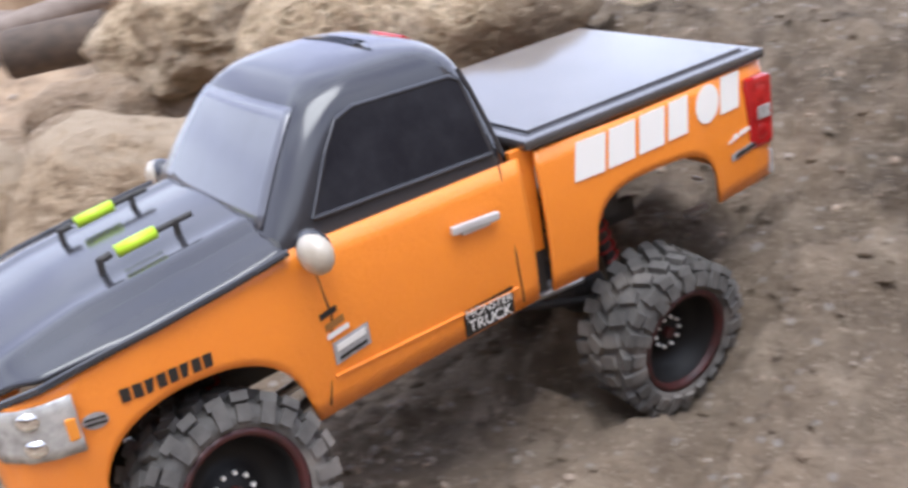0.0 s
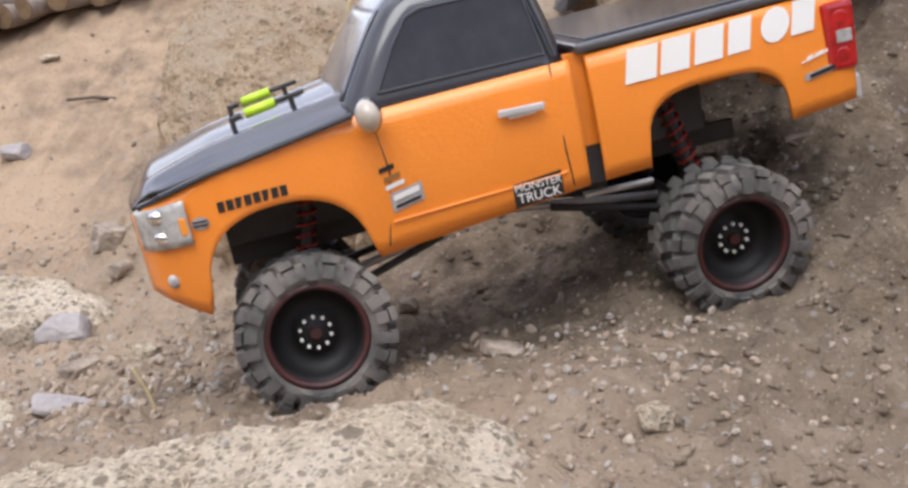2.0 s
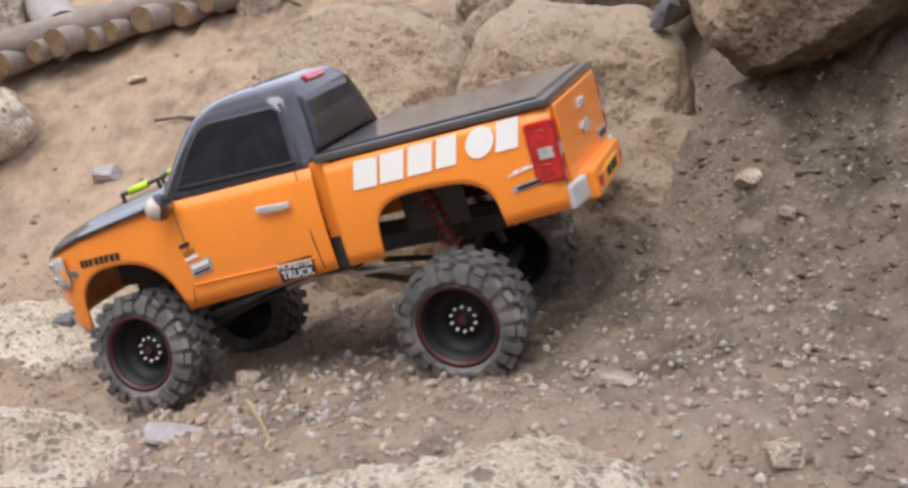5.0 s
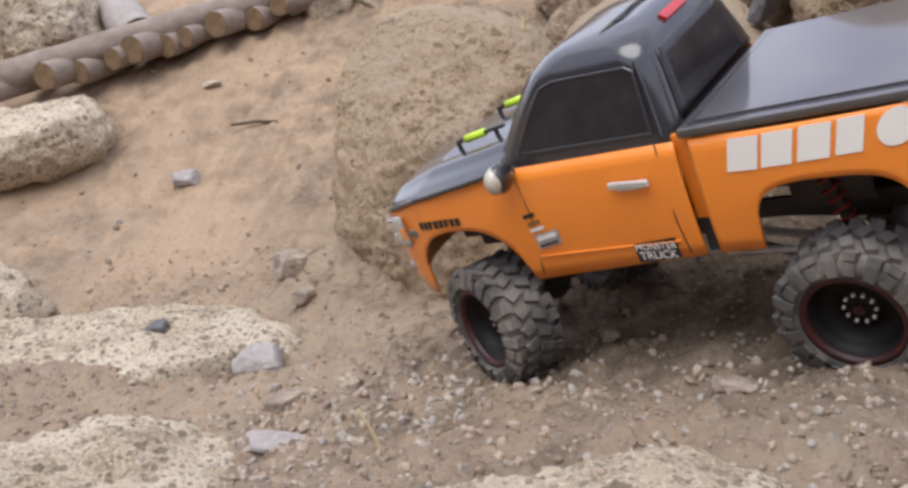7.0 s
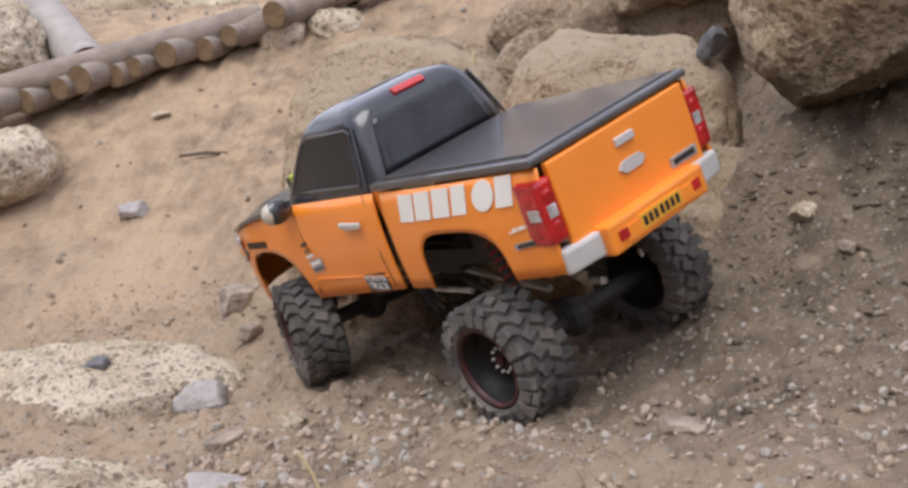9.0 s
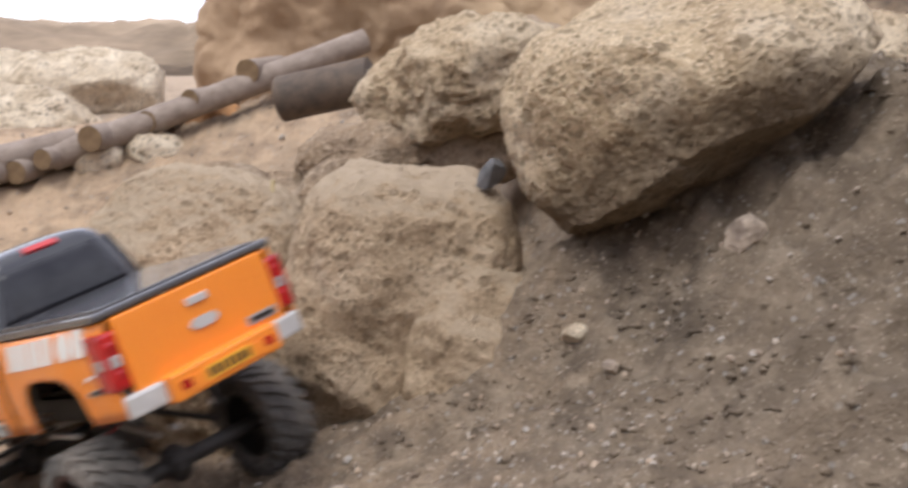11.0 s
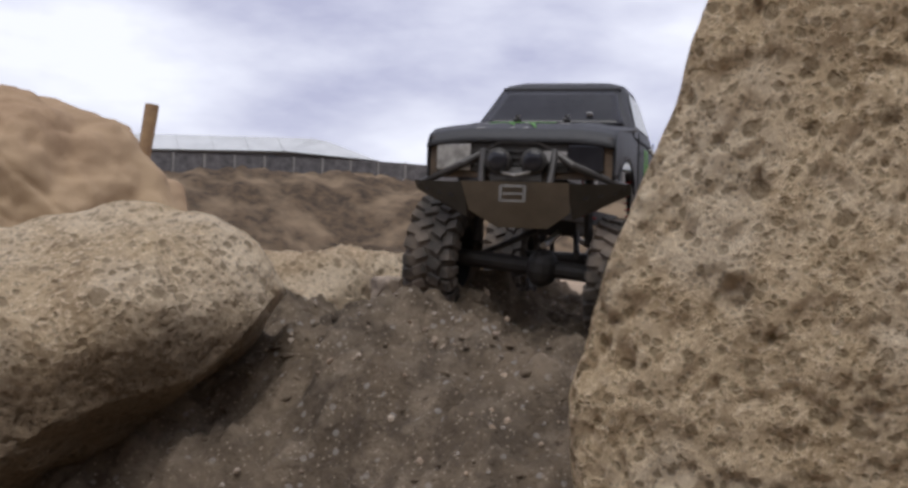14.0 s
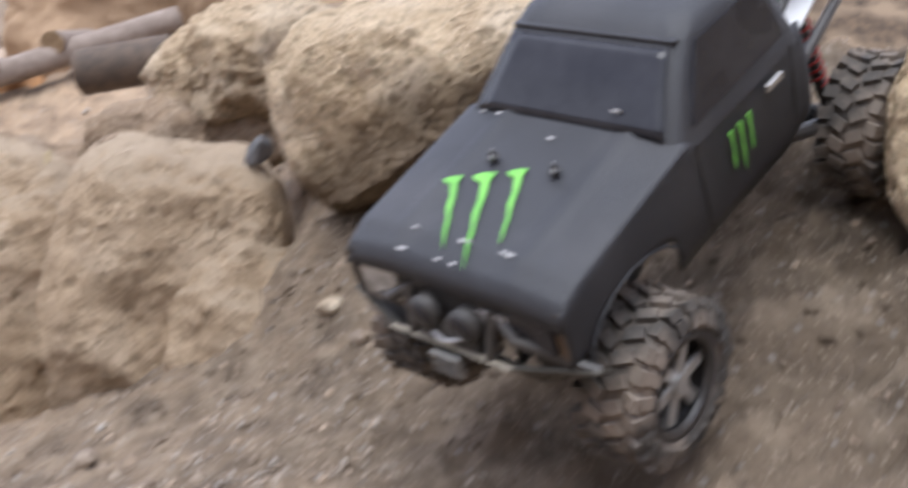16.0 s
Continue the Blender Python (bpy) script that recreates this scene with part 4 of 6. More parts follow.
def wheel(name, side, tyre_mat, rim_kind, label=""):
    """side 1: its face looks to +y. Turned round for the other side by its pose."""
    w = new(name)
    R, W = 0.056, 0.023
    carcass, bm = bmesh.new(), bmesh.new()
    lathe(carcass, [(0.034, W * 0.80), (0.0368, W * 1.02), (0.042, W * 1.11), (0.0475, W * 1.04), (0.0505, W * 0.82), (0.0520, W * 0.45), (0.0524, 0.0),
                    (0.0520, -W * 0.45), (0.0505, -W * 0.82), (0.0475, -W * 1.04), (0.042, -W * 1.11), (0.0368, -W * 1.02), (0.034, -W * 0.80)], 48)
    n = 22
    for k in range(n):
        for sd in (1, -1):
            ph = 0.0 if sd > 0 else 0.5
            a = 2 * math.pi * (k + ph) / n
            spun = Euler((0, -a, 0)).to_matrix()
            # slanted inner knob, shoulder knob leaning over the edge, side lug
            add_box(bm, (math.cos(a) * 0.0540, sd * W * 0.30, math.sin(a) * 0.0540), (0.0024, W * 0.27, 0.0042), spun @ Euler((sd * 0.45, 0, 0)).to_matrix())
            b2 = a + (0.5 if k % 2 else 0.42) * 2 * math.pi / n
            far = 0.0518 if k % 2 else 0.0524
            add_box(bm, (math.cos(b2) * far, sd * W * 0.80, math.sin(b2) * far), (0.0027, W * 0.26, 0.0047),
                    Euler((0, -b2, 0)).to_matrix() @ Euler((0, 0, sd * -0.42)).to_matrix() @ Euler((sd * -0.15, 0, 0)).to_matrix())
            add_box(bm, (math.cos(b2) * 0.0458, sd * W * 1.08, math.sin(b2) * 0.0458), (0.0060 if k % 2 else 0.0046, 0.0018, 0.0038), Euler((0, -b2, 0)).to_matrix() @ Euler((0, 0, sd * -0.22)).to_matrix())
    ty = part("tyre", carcass, tyre_mat, w, "chunky block-tread rubber tyre", True)
    tagged(part("tread", bm, tyre_mat, ty, "raised rubber tread blocks"), kind="stuff")
    bm = bmesh.new()
    if rim_kind == "dish":
        lathe(bm, [(0.0345, W * 0.84), (0.033, W * 0.84), (0.031, W * 0.35), (0.024, W * 0.05), (0.0155, 0.0), (0.013, W * 0.22), (0.0, W * 0.22)], 40)
        lathe(bm, [(0.0345, -W * 0.84), (0.032, -W * 0.84), (0.030, -W * 0.3), (0.0, -W * 0.2)], 32)
        rim = part("rim", bm, RIM_BLACK, w, "deep glossy black dished rim", True)
        bm = bmesh.new()
        lathe(bm, [(0.0375, W * 0.86), (0.0372, W * 1.05), (0.0335, W * 1.05), (0.0325, W * 0.84)], 40)
        part("bead_ring", bm, RING_RED, rim, "dark red clamping ring", True)
        for k in range(10):
            a = 2 * math.pi * k / 10
            bm = bmesh.new()
            add_tube(bm, (math.cos(a) * 0.0112, W * 0.2, math.sin(a) * 0.0112), (math.cos(a) * 0.0112, W * 0.32, math.sin(a) * 0.0112), 0.0013, n=7)
            part("bolt", bm, BOLT, rim)
        bm = bmesh.new()
        add_tube(bm, (0, W * 0.2, 0), (0, W * 0.42, 0), 0.0045, n=6)
        part("hub_nut", bm, RING_RED, rim, "dark red hub nut")
    else:
        lathe(bm, [(0.0345, W * 0.84), (0.0325, W * 0.84), (0.0305, W * 0.2), (0.0, 0.0)], 40)
        lathe(bm, [(0.0345, -W * 0.84), (0.032, -W * 0.84), (0.030, -W * 0.3), (0.0, -W * 0.2)], 32)
        rim = part("rim", bm, RIM_BLACK, w, "black drum behind steel spokes", True)
        bm = bmesh.new()
        lathe(bm, [(0.0365, W * 0.86), (0.0362, W * 1.04), (0.0305, W * 1.04), (0.030, W * 0.84)], 40)
        part("bead_ring", bm, TUBE_BLACK, rim, "scuffed black clamping ring", True)
        for k in range(6):
            a = 2 * math.pi * k / 6
            bm = bmesh.new()
            add_box(bm, (math.cos(a) * 0.0165, W * 0.72, math.sin(a) * 0.0165), (0.0125, 0.0022, 0.0045), Euler((0, -a, 0)).to_matrix(), 0.0012)
            part("spoke", bm, STEEL, rim)
        bm = bmesh.new()
        add_tube(bm, (0, W * 0.35, 0), (0, W * 0.95, 0), 0.0085, 0.0075, n=12)
        part("hub", bm, STEEL, rim, "worn steel hub")
    return w


def running_gear(truck, base, spring, rail_z=0.088):
    """Rails, axles, links and sprung dampers under the shell."""
    for s in (1, -1):
        box_part("chassis_rail", (0.0, s * 0.026, rail_z), (0.205, 0.003, 0.008), PLASTIC, truck, bevel=0.001)
    box_part("gearbox", (0.0, 0, rail_z - 0.004), (0.04, 0.022, 0.018), PLASTIC, truck, bevel=0.004)
    box_part("battery_tray", (0.085, 0, rail_z + 0.016), (0.05, 0.03, 0.016), PLASTIC, truck, bevel=0.003)
    for x in (base / 2, -base / 2):
        bm = bmesh.new()
        add_tube(bm, (0, -0.088, 0), (0, 0.088, 0), 0.0085, n=12)
        add_ball(bm, (0, 0.012, 0), (0.020, 0.016, 0.019), 7)
        part("axle", bm, PLASTIC, truck).matrix_local = pose(x, 0, 0.056)
        d = -1 if x > 0 else 1
        for s in (1, -1):
            tube_part("suspension_link", [(x, s * 0.045, 0.050), (x + d * 0.115, s * 0.022, 0.074)], 0.0032, PLASTIC, truck)
            a, b = Vector((x, s * 0.056, 0.060)), Vector((x + d * 0.022, s * 0.050, 0.150))
            tube_part("damper", [a, b], 0.0045, PLASTIC, truck)
            ax = (b - a).normalized()
            e1 = ax.orthogonal().normalized()
            e2 = ax.cross(e1)
            verts, faces, n = [], [], 120
            for k in range(n + 1):
                g = k / n
                w = 2 * math.pi * 7.5 * g
                out = e1 * math.cos(w) + e2 * math.sin(w)
                c0 = a.lerp(b, 0.28 + 0.66 * g) + out * 0.0068
                verts += [c0 + out * 0.0012 * math.cos(v) + ax * 0.0012 * math.sin(v) for v in np.linspace(0, 2 * math.pi, 6)[:-1]]
            for k in range(n):
                faces += [(k * 5 + i, k * 5 + (i + 1) % 5, k * 5 + 5 + (i + 1) % 5, k * 5 + 5 + i) for i in range(5)]
            mesh_ob("spring", verts, faces, spring, truck, True)
        tube_part("drive_shaft", [(x + d * 0.02, 0.008, 0.058), (0.0, 0.0, 0.078)], 0.0035, STEEL, truck)


def side_y(u, z, w, z0, z1):
    """How far out the flank lies: fullest at its middle."""
    f = (z - z0) / (z1 - z0)
    return w * (1 - 0.05 * (2 * f - 0.9) ** 2)


def arch(u, c, half, top, low, p=2.4):
    d = abs(u - c) / half
    return low + (top - low) * (1 - d ** p) ** (1 / p) if d < 1 else None


def orange_truck():
    t = tagged(new("model_pickup"), "orange model pickup truck with black roof and bonnet", "toy truck")

    def belt(u):
        return float(np.interp(u, [-0.28, -0.06, 0.10, 0.20, 0.245, 0.262], [0.201, 0.196, 0.193, 0.178, 0.166, 0.158]))

    def low(u):
        a = arch(u, 0.163, 0.059, 0.1475, 0.086)
        b = arch(u, -0.163, 0.0565, 0.1585, 0.112, 3.2)
        if a is not None:
            return a
        if b is not None:
            return b
        return float(np.interp(u, [-0.28, -0.22, -0.106, -0.06, 0.104, 0.222, 0.262], [0.118, 0.114, 0.106, 0.104, 0.091, 0.0775, 0.101]))

    def wide(u):
        flare = 0.004 * math.exp(-((abs(u) - 0.163) / 0.06) ** 4)
        return float(np.interp(u, [-0.28, -0.26, 0.19, 0.235, 0.252, 0.262], [0.0960, 0.0995, 0.0990, 0.0915, 0.0805, 0.066])) + flare

    def flank(u0, u1, s):
        def fn(a, b):
            u = u0 + (u1 - u0) * a
            z0, z1 = low(u), belt(u)
            z = z0 + (z1 - z0) * b
            return (u, s * side_y(u, z, wide(u), 0.085, 0.20), z)
        return fn

    for s in (1, -1):
        th = 0.0022 * s
        grid_part("front_flank", 96, 8, flank(0.262, -0.0585, s), ORANGE, t, "orange door and front wing panel", th)
        grid_part("bed_flank", 70, 8, flank(-0.0705, -0.276, s), ORANGE, t, "orange load-bed side panel", th)
        box_part("flank_recess", (-0.0645, s * 0.0875, 0.165), (0.0085, 0.002, 0.034), ORANGE, t)
        box_part("gap_panel", (-0.0645, s * 0.086, 0.118), (0.0085, 0.002, 0.016), PLASTIC, t)
        # door seams and crease
        for pts in ([(-0.044, 0.196), (-0.044, 0.135), (-0.046, 0.107)], [(0.088, 0.192), (0.083, 0.150), (0.094, 0.098)]):
            tube_part("door_seam", [(u, s * (side_y(u, z, wide(u), 0.085, 0.20) + 0.0002), z) for u, z in pts], 0.0006, INK, t, n=6)
        tube_part("door_crease", [(u, s * (side_y(u, 0.124, wide(u), 0.085, 0.20) + 0.0), 0.117 - 0.03 * u) for u in (-0.042, 0.0, 0.04, 0.088)], 0.0011, ORANGE, t, n=8)
        bm = bmesh.new()
        add_box(bm, (-0.0165, s * 0.1020, 0.1705), (0.0170, 0.002, 0.0027), Euler((0, radians(-2), 0)).to_matrix(), 0.0014)
        add_box(bm, (-0.0165, s * 0.1010, 0.168), (0.010, 0.002, 0.0016))
        part("door_handle", bm, SILVER, t, "small chrome door handle")
        bm = bmesh.new()
        add_ball(bm, (0.089, s * 0.109, 0.1935), (0.0085, 0.0150, 0.0125), 9)
        mir = part("wing_mirror", bm, GLOSS_BLACK, t, "black shell wing mirror", True)
        bm = bmesh.new()
        add_ball(bm, (0.0905, s * 0.1125, 0.1935), (0.0088, 0.0138, 0.0115), 9)
        part("mirror_shell", bm, MIRROR_FACE, mir, "shiny beige mirror cap", True)
        tube_part("mirror_stalk", [(0.086, s * 0.088, 0.192), (0.089, s * 0.104, 0.192)], 0.003, PLASTIC, t)
        # lamps
        def lens(a, b, s=s):
            k = a * 4
            u = float(np.interp(k, range(5), [0.2640, 0.2590, 0.2485, 0.2375, 0.2240]))
            y = float(np.interp(k, range(5), [0.0550, 0.0735, 0.0875, 0.0945, 0.0985]))
            return (u, s * y, 0.132 + 0.002 * a + (0.027 + 0.004 * a) * b)
        hl = grid_part("headlamp", 16, 5, lens, LENS, t, "clear twin headlamp with chrome bowls", 0.0015 * s)
        for z in (0.1405, 0.1555):
            bm = bmesh.new()
            add_ball(bm, (0.2425, s * 0.0868, z), (0.0078, 0.0066, 0.0060), 8)
            part("lamp_bowl", bm, CHROME, hl, smooth=True)
        box_part("indicator", (0.2275, s * 0.0968, 0.147), (0.0028, 0.0016, 0.006), AMBER, hl, "amber turn lens", 0.001)
        bm = bmesh.new()
        add_ball(bm, (0.2445, s * 0.0835, 0.1085), (0.005, 0.0045, 0.0055), 6)
        part("fog_lamp", bm, LENS, t, "small round fog lamp", True)
        bm = bmesh.new()
        add_box(bm, (-0.2652, s * 0.0908, 0.1668), (0.0125, 0.0098, 0.0255), None, 0.004)
        tl = part("tail_lamp", bm, RED_LENS, t, "tall red tail lamp")
        bm = bmesh.new()
        add_box(bm, (-0.2768, s * 0.0905, 0.1665), (0.0012, 0.005, 0.0052), None, 0.001)
        part("reversing_lens", bm, LENS, tl, "clear reversing lens")
        for z in (0.180, 0.155):
            bm = bmesh.new()
            add_ball(bm, (-0.2768, s * 0.0905, z), (0.0016, 0.0055, 0.005), 6)
            part("lamp_lens", bm, RED_LENS, tl, smooth=True)
        for u, z, r in ((-0.2655, 0.1805, 0.0062), (-0.2655, 0.153, 0.0062)):
            bm = bmesh.new()
            add_ball(bm, (u, s * 0.1002, z), (r, 0.0012, r), 7)
            part("lamp_lens", bm, RED_LENS, tl, smooth=True)
        box_part("reversing_lens", (-0.2675, s * 0.1003, 0.1668), (0.0062, 0.0009, 0.0046), LENS, tl, "clear reversing lens", 0.0006)

        # stickers
        def decal(name, pts, mat, owner=t, lab="", out=0.0006):
            bm = bmesh.new()
            add_poly(bm, [(u, s * (side_y(u, z, wide(u), 0.085, 0.20) + out), z) for u, z in pts], (0, s * 0.0004, 0))
            return part(name, bm, mat, owner, lab)
        for k in range(6):
            u = -0.0955 - k * 0.0262
            z = 0.1695 + 0.0012 * k
            wd = (0.0232, 0.0222, 0.0222, 0.0180, 0.0240, 0.0190)[k]
            sl = -0.006
            if k == 4:
                pts = [(u - wd / 2 + sl / 2 + wd / 2 * math.cos(a) + sl / 2 * math.sin(a), z + 0.012 + 0.0122 * math.sin(a)) for a in np.linspace(0, 2 * math.pi, 21)[:-1]]
            else:
                pts = [(u, z), (u - wd, z + 0.0006), (u - wd + sl, z + 0.0242), (u + sl, z + 0.0236)]
            decal("lettering_block", pts, WHITE, lab="slanted white sticker shape")
        for k in range(8):
            u = 0.2025 - k * 0.0062
            z = 0.1495 + 0.006 * (1 - ((u - 0.163) / 0.06) ** 2) * 0.5
            decal("sticker_bar", [(u, z), (u - (0.0045 if k not in (2, 5) else 0.003), z), (u - 0.0048, z + 0.0072), (u, z + 0.0072)], INK)
        badge = decal("oval_sticker", [(0.2165 + 0.0062 * math.cos(a), 0.1465 + 0.0044 * math.sin(a)) for a in [k * math.pi / 8 for k in range(16)]], GREYSTICK, lab="oval grey sticker")
        for dz in (-0.0014, 0.0014):
            decal("sticker_bar", [(0.2215, 0.1465 + dz - 0.0006), (0.2115, 0.1465 + dz - 0.0006), (0.2115, 0.1465 + dz + 0.0006), (0.2215, 0.1465 + dz + 0.0006)], INK, badge, out=0.0013)
        sign = decal("black_sign", [(-0.0005, 0.1005), (-0.0375, 0.1035), (-0.0375, 0.1215), (-0.0005, 0.1185)], INK, lab="black sticker with white capitals")
        for line, zz, sz in (("MONSTER", 0.1128, 0.0078), ("TRUCK", 0.1040, 0.0100)):
            cu = bpy.data.curves.new("lettering", "FONT")
            cu.body, cu.size, cu.extrude, cu.align_x = line, sz, 0.00015, "CENTER"
            cu.materials.append(WHITE)
            tx = new("lettering", cu)
            tx.parent = sign
            yy = s * (side_y(-0.019, zz, wide(-0.019), 0.085, 0.20) + 0.0016)
            tx.matrix_local = pose(-0.019, yy, zz, 90, 0 if s < 0 else 0, 180 if s > 0 else 0)
        decal("sticker_bar", [(0.0905, 0.150), (0.0795, 0.152), (0.0795, 0.1555), (0.0905, 0.1535)], INK)
        decal("sticker_bar", [(0.0885, 0.1425), (0.0765, 0.145), (0.0765, 0.149), (0.0885, 0.1465)], material("brown_sticker", (0.30, 0.13, 0.03), 0.5))
        decal("sticker_bar", [(0.0885, 0.1375), (0.0745, 0.140), (0.0745, 0.143), (0.0885, 0.1405)], WHITE)
        st = decal("grey_sticker", [(0.0865, 0.121), (0.063, 0.1255), (0.063, 0.1385), (0.0865, 0.1345)], GREYSTICK, lab="grey sticker with unreadable print")
        decal("sticker_bar", [(0.0845, 0.1290), (0.0655, 0.1325), (0.0655, 0.1365), (0.0845, 0.1330)], WHITE, st, out=0.0013)
        decal("sticker_bar", [(0.084, 0.1235), (0.0655, 0.127), (0.0655, 0.129), (0.084, 0.1255)], INK, st, out=0.0013)
        tg = decal("chrome_sticker", [(-0.233, 0.140), (-0.262, 0.144), (-0.262, 0.149), (-0.233, 0.145)], GREYSTICK, lab="long silver sticker")
        decal("sticker_bar", [(-0.237, 0.1417), (-0.258, 0.1448), (-0.258, 0.1476), (-0.237, 0.1444)], INK, tg, out=0.0013)
        for u, z, w, h in ((-0.231, 0.1535, 0.030, 0.0011), (-0.236, 0.1556, 0.005, 0.0022), (-0.243, 0.1570, 0.007, 0.0018), (-0.252, 0.1588, 0.008, 0.0016)):
            decal("sticker_bar", [(u, z), (u - w, z + w * 0.2), (u - w - 0.001, z + w * 0.2 + h), (u - 0.001, z + h)], WHITE)
        tube_part("fuel_cap_ring", [(-0.0985 + 0.010 * math.cos(a), s * 0.0985, 0.1495 + 0.010 * math.sin(a)) for a in [k * math.pi / 9 for k in range(15)]], 0.0006, ORANGE, t, n=6)
        tube_part("side_step", [(-0.06, s * 0.07, 0.090), (-0.115, s * 0.07, 0.088)], 0.0028, STEEL, t)

    # nose: bumper skin, grille
    def front_u(y):
        return 0.267 - 0.030 * abs(y / 0.09) ** 3

    grid_part("front_bumper", 28, 10, lambda a, b: (front_u((a - 0.5) * 0.172) - 0.010 * (1 - b) ** 2 - 0.003 * b ** 4, (a - 0.5) * 0.172, 0.097 + 0.033 * b), ORANGE, t, "orange front bumper skin", 0.0022)
    grid_part("grille", 16, 6, lambda a, b: (front_u((a - 0.5) * 0.12) - 0.004 - 0.002 * b, (a - 0.5) * 0.12, 0.131 + 0.029 * b), INK, t, "black grille mesh")
    for z in (0.1315, 0.146, 0.160):
        tube_part("grille_bar", [(front_u(y) - 0.003, y, z) for y in (-0.06, -0.03, 0.0, 0.03, 0.06)], 0.0016, CHROME, t)

    # bonnet
    def bonnet(a, b):
        u = 0.1 + 0.165 * a
        y = (b - 0.5) * 2 * (wide(min(u, 0.258)) - 0.0035)
        f = y / 0.0965
        u2 = u if u < 0.235 else u - 0.012 * abs(f) ** 3 * (u - 0.235) / 0.03
        z = belt(u) + 0.0135 * max(0.0, 1 - f * f) ** 0.8 * (1 - 0.7 * smoothstep(0.9, 1.0, a)) + 0.0025 * math.exp(-((abs(f) - 0.62) / 0.09) ** 2) * (1 - a ** 6)
        return (u2, y, z + 0.0012)
    grid_part("bonnet", 40, 40, bonnet, GLOSS_BLACK, t, "glossy black bonnet reflecting the sky", 0.002)
    for s in (1, -1):
        tube_part("bonnet_edge", [(u, s * (wide(u) - 0.001), belt(u) + 0.0012) for u in np.linspace(0.1, 0.255, 9)], 0.0022, GLOSS_BLACK, t, n=8)
        bm = bmesh.new()
        add_tube(bm, (0.146, s * 0.036, 0.2072), (0.169, s * 0.036, 0.2037), 0.0037, n=14)
        dm = part("bonnet_strut", bm, LIME, t, "lime-green strut on black posts", True)
        tube_part("strut_rod", [(0.124, s * 0.036, 0.2105), (0.146, s * 0.036, 0.2075)], 0.0018, PLASTIC, dm)
        tube_part("strut_rod", [(0.172, s * 0.036, 0.2035), (0.179, s * 0.036, 0.2020)], 0.0022, PLASTIC, dm)
        for u in (0.134, 0.179):
            bm = bmesh.new()
            add_tube(bm, (u, s * 0.036, 0.192), (u, s * 0.036, 0.2035 if u > 0.15 else 0.2105), 0.0020, n=8)
            part("strut_post", bm, PLASTIC, dm)

    # cab
    secs = [(0.188, 0.112, -0.0595, 0.0925, 0.02), (0.200, 0.104, -0.0595, 0.0905, 0.02), (0.230, 0.0835, -0.054, 0.0815, 0.02), (0.252, 0.0665, -0.0485, 0.0745, 0.022),
            (0.2615, 0.056, -0.044, 0.0690, 0.024), (0.2680, 0.043, -0.037, 0.060, 0.026), (0.2715, 0.022, -0.024, 0.042, 0.024), (0.2725, 0.0, -0.012, 0.02, 0.012)]
    fine = [tuple(smooth_row(secs, k / 4)) for k in range(4 * (len(secs) - 1) + 1)]
    loft_part("cab", fine, GLOSS_BLACK, t, "glossy black cab and roof")
    cz = [q[0] for q in secs]

    def cab_front(z): return float(np.interp(z, cz, [q[1] for q in secs]))
    def cab_back(z): return float(np.interp(z, cz, [q[2] for q in secs]))
    def cab_half(z): return float(np.interp(z, cz, [q[3] for q in secs]))

    def screen(a, b):
        z = 0.2015 + 0.0545 * a
        h = cab_half(z) - 0.0135
        y = (b - 0.5) * 2 * h
        return (cab_front(z) + 0.0012 - 0.004 * (y / h) ** 2 * 0.5, y, z)
    grid_part("windscreen", 8, 16, screen, WINDSCREEN, t, "grey painted windscreen", 0.001)
    grid_part("rear_window", 8, 12, lambda a, b: (cab_back(0.204 + 0.050 * a) - 0.0012, (b - 0.5) * 2 * (cab_half(0.204 + 0.05 * a) - 0.018), 0.204 + 0.050 * a), GLASS, t, "smoked rear window", 0.001)
    box_part("roof_lamp", (-0.041, 0.0, 0.2655), (0.004, 0.019, 0.0022), RED_LENS, t, "red high-level brake lamp", 0.001, Euler((0, radians(-38), 0)).to_matrix())
    for s in (1, -1):
        out = [(0.078, 0.2035), (-0.043, 0.2035), (-0.040, 0.225), (-0.0365, 0.248), (-0.030, 0.2515), (0.035, 0.252), (0.047, 0.248), (0.060, 0.232)]
        bm = bmesh.new()
        add_poly(bm, [(u, s * (cab_half(z) + 0.0004), z) for u, z in out], (0, s * 0.0012, 0))
        part("side_window", bm, GLASS, t, "smoked black side window")
        edge = [(u, s * (cab_half(z) + 0.0014), z) for u, z in out]
        tube_part("window_frame", edge + edge[:1], 0.0013, GLOSS_BLACK, t, n=8)
        tube_part("roof_pillar_line", [(cab_back(z) + 0.009, s * (cab_half(z) + 0.0006), z) for z in (0.2, 0.22, 0.24, 0.254)], 0.0016, GLOSS_BLACK, t, n=8)
    for s in (1, -1):
        tube_part("wiper", [(0.1035, s * 0.03 + 0.02, 0.2035), (0.099, s * 0.03 - 0.025, 0.2085)], 0.001, PLASTIC, t, n=6)

    # load bed: cover, tailgate, bumper
    bm = bmesh.new()
    add_box(bm, (-0.1705, 0, 0.2035), (0.1065, 0.0960, 0.0035), Euler((0, radians(1.2), 0)).to_matrix(), 0.0025)
    cov = part("bed_cover", bm, BED_BLACK, t, "satin black load-bed cover")
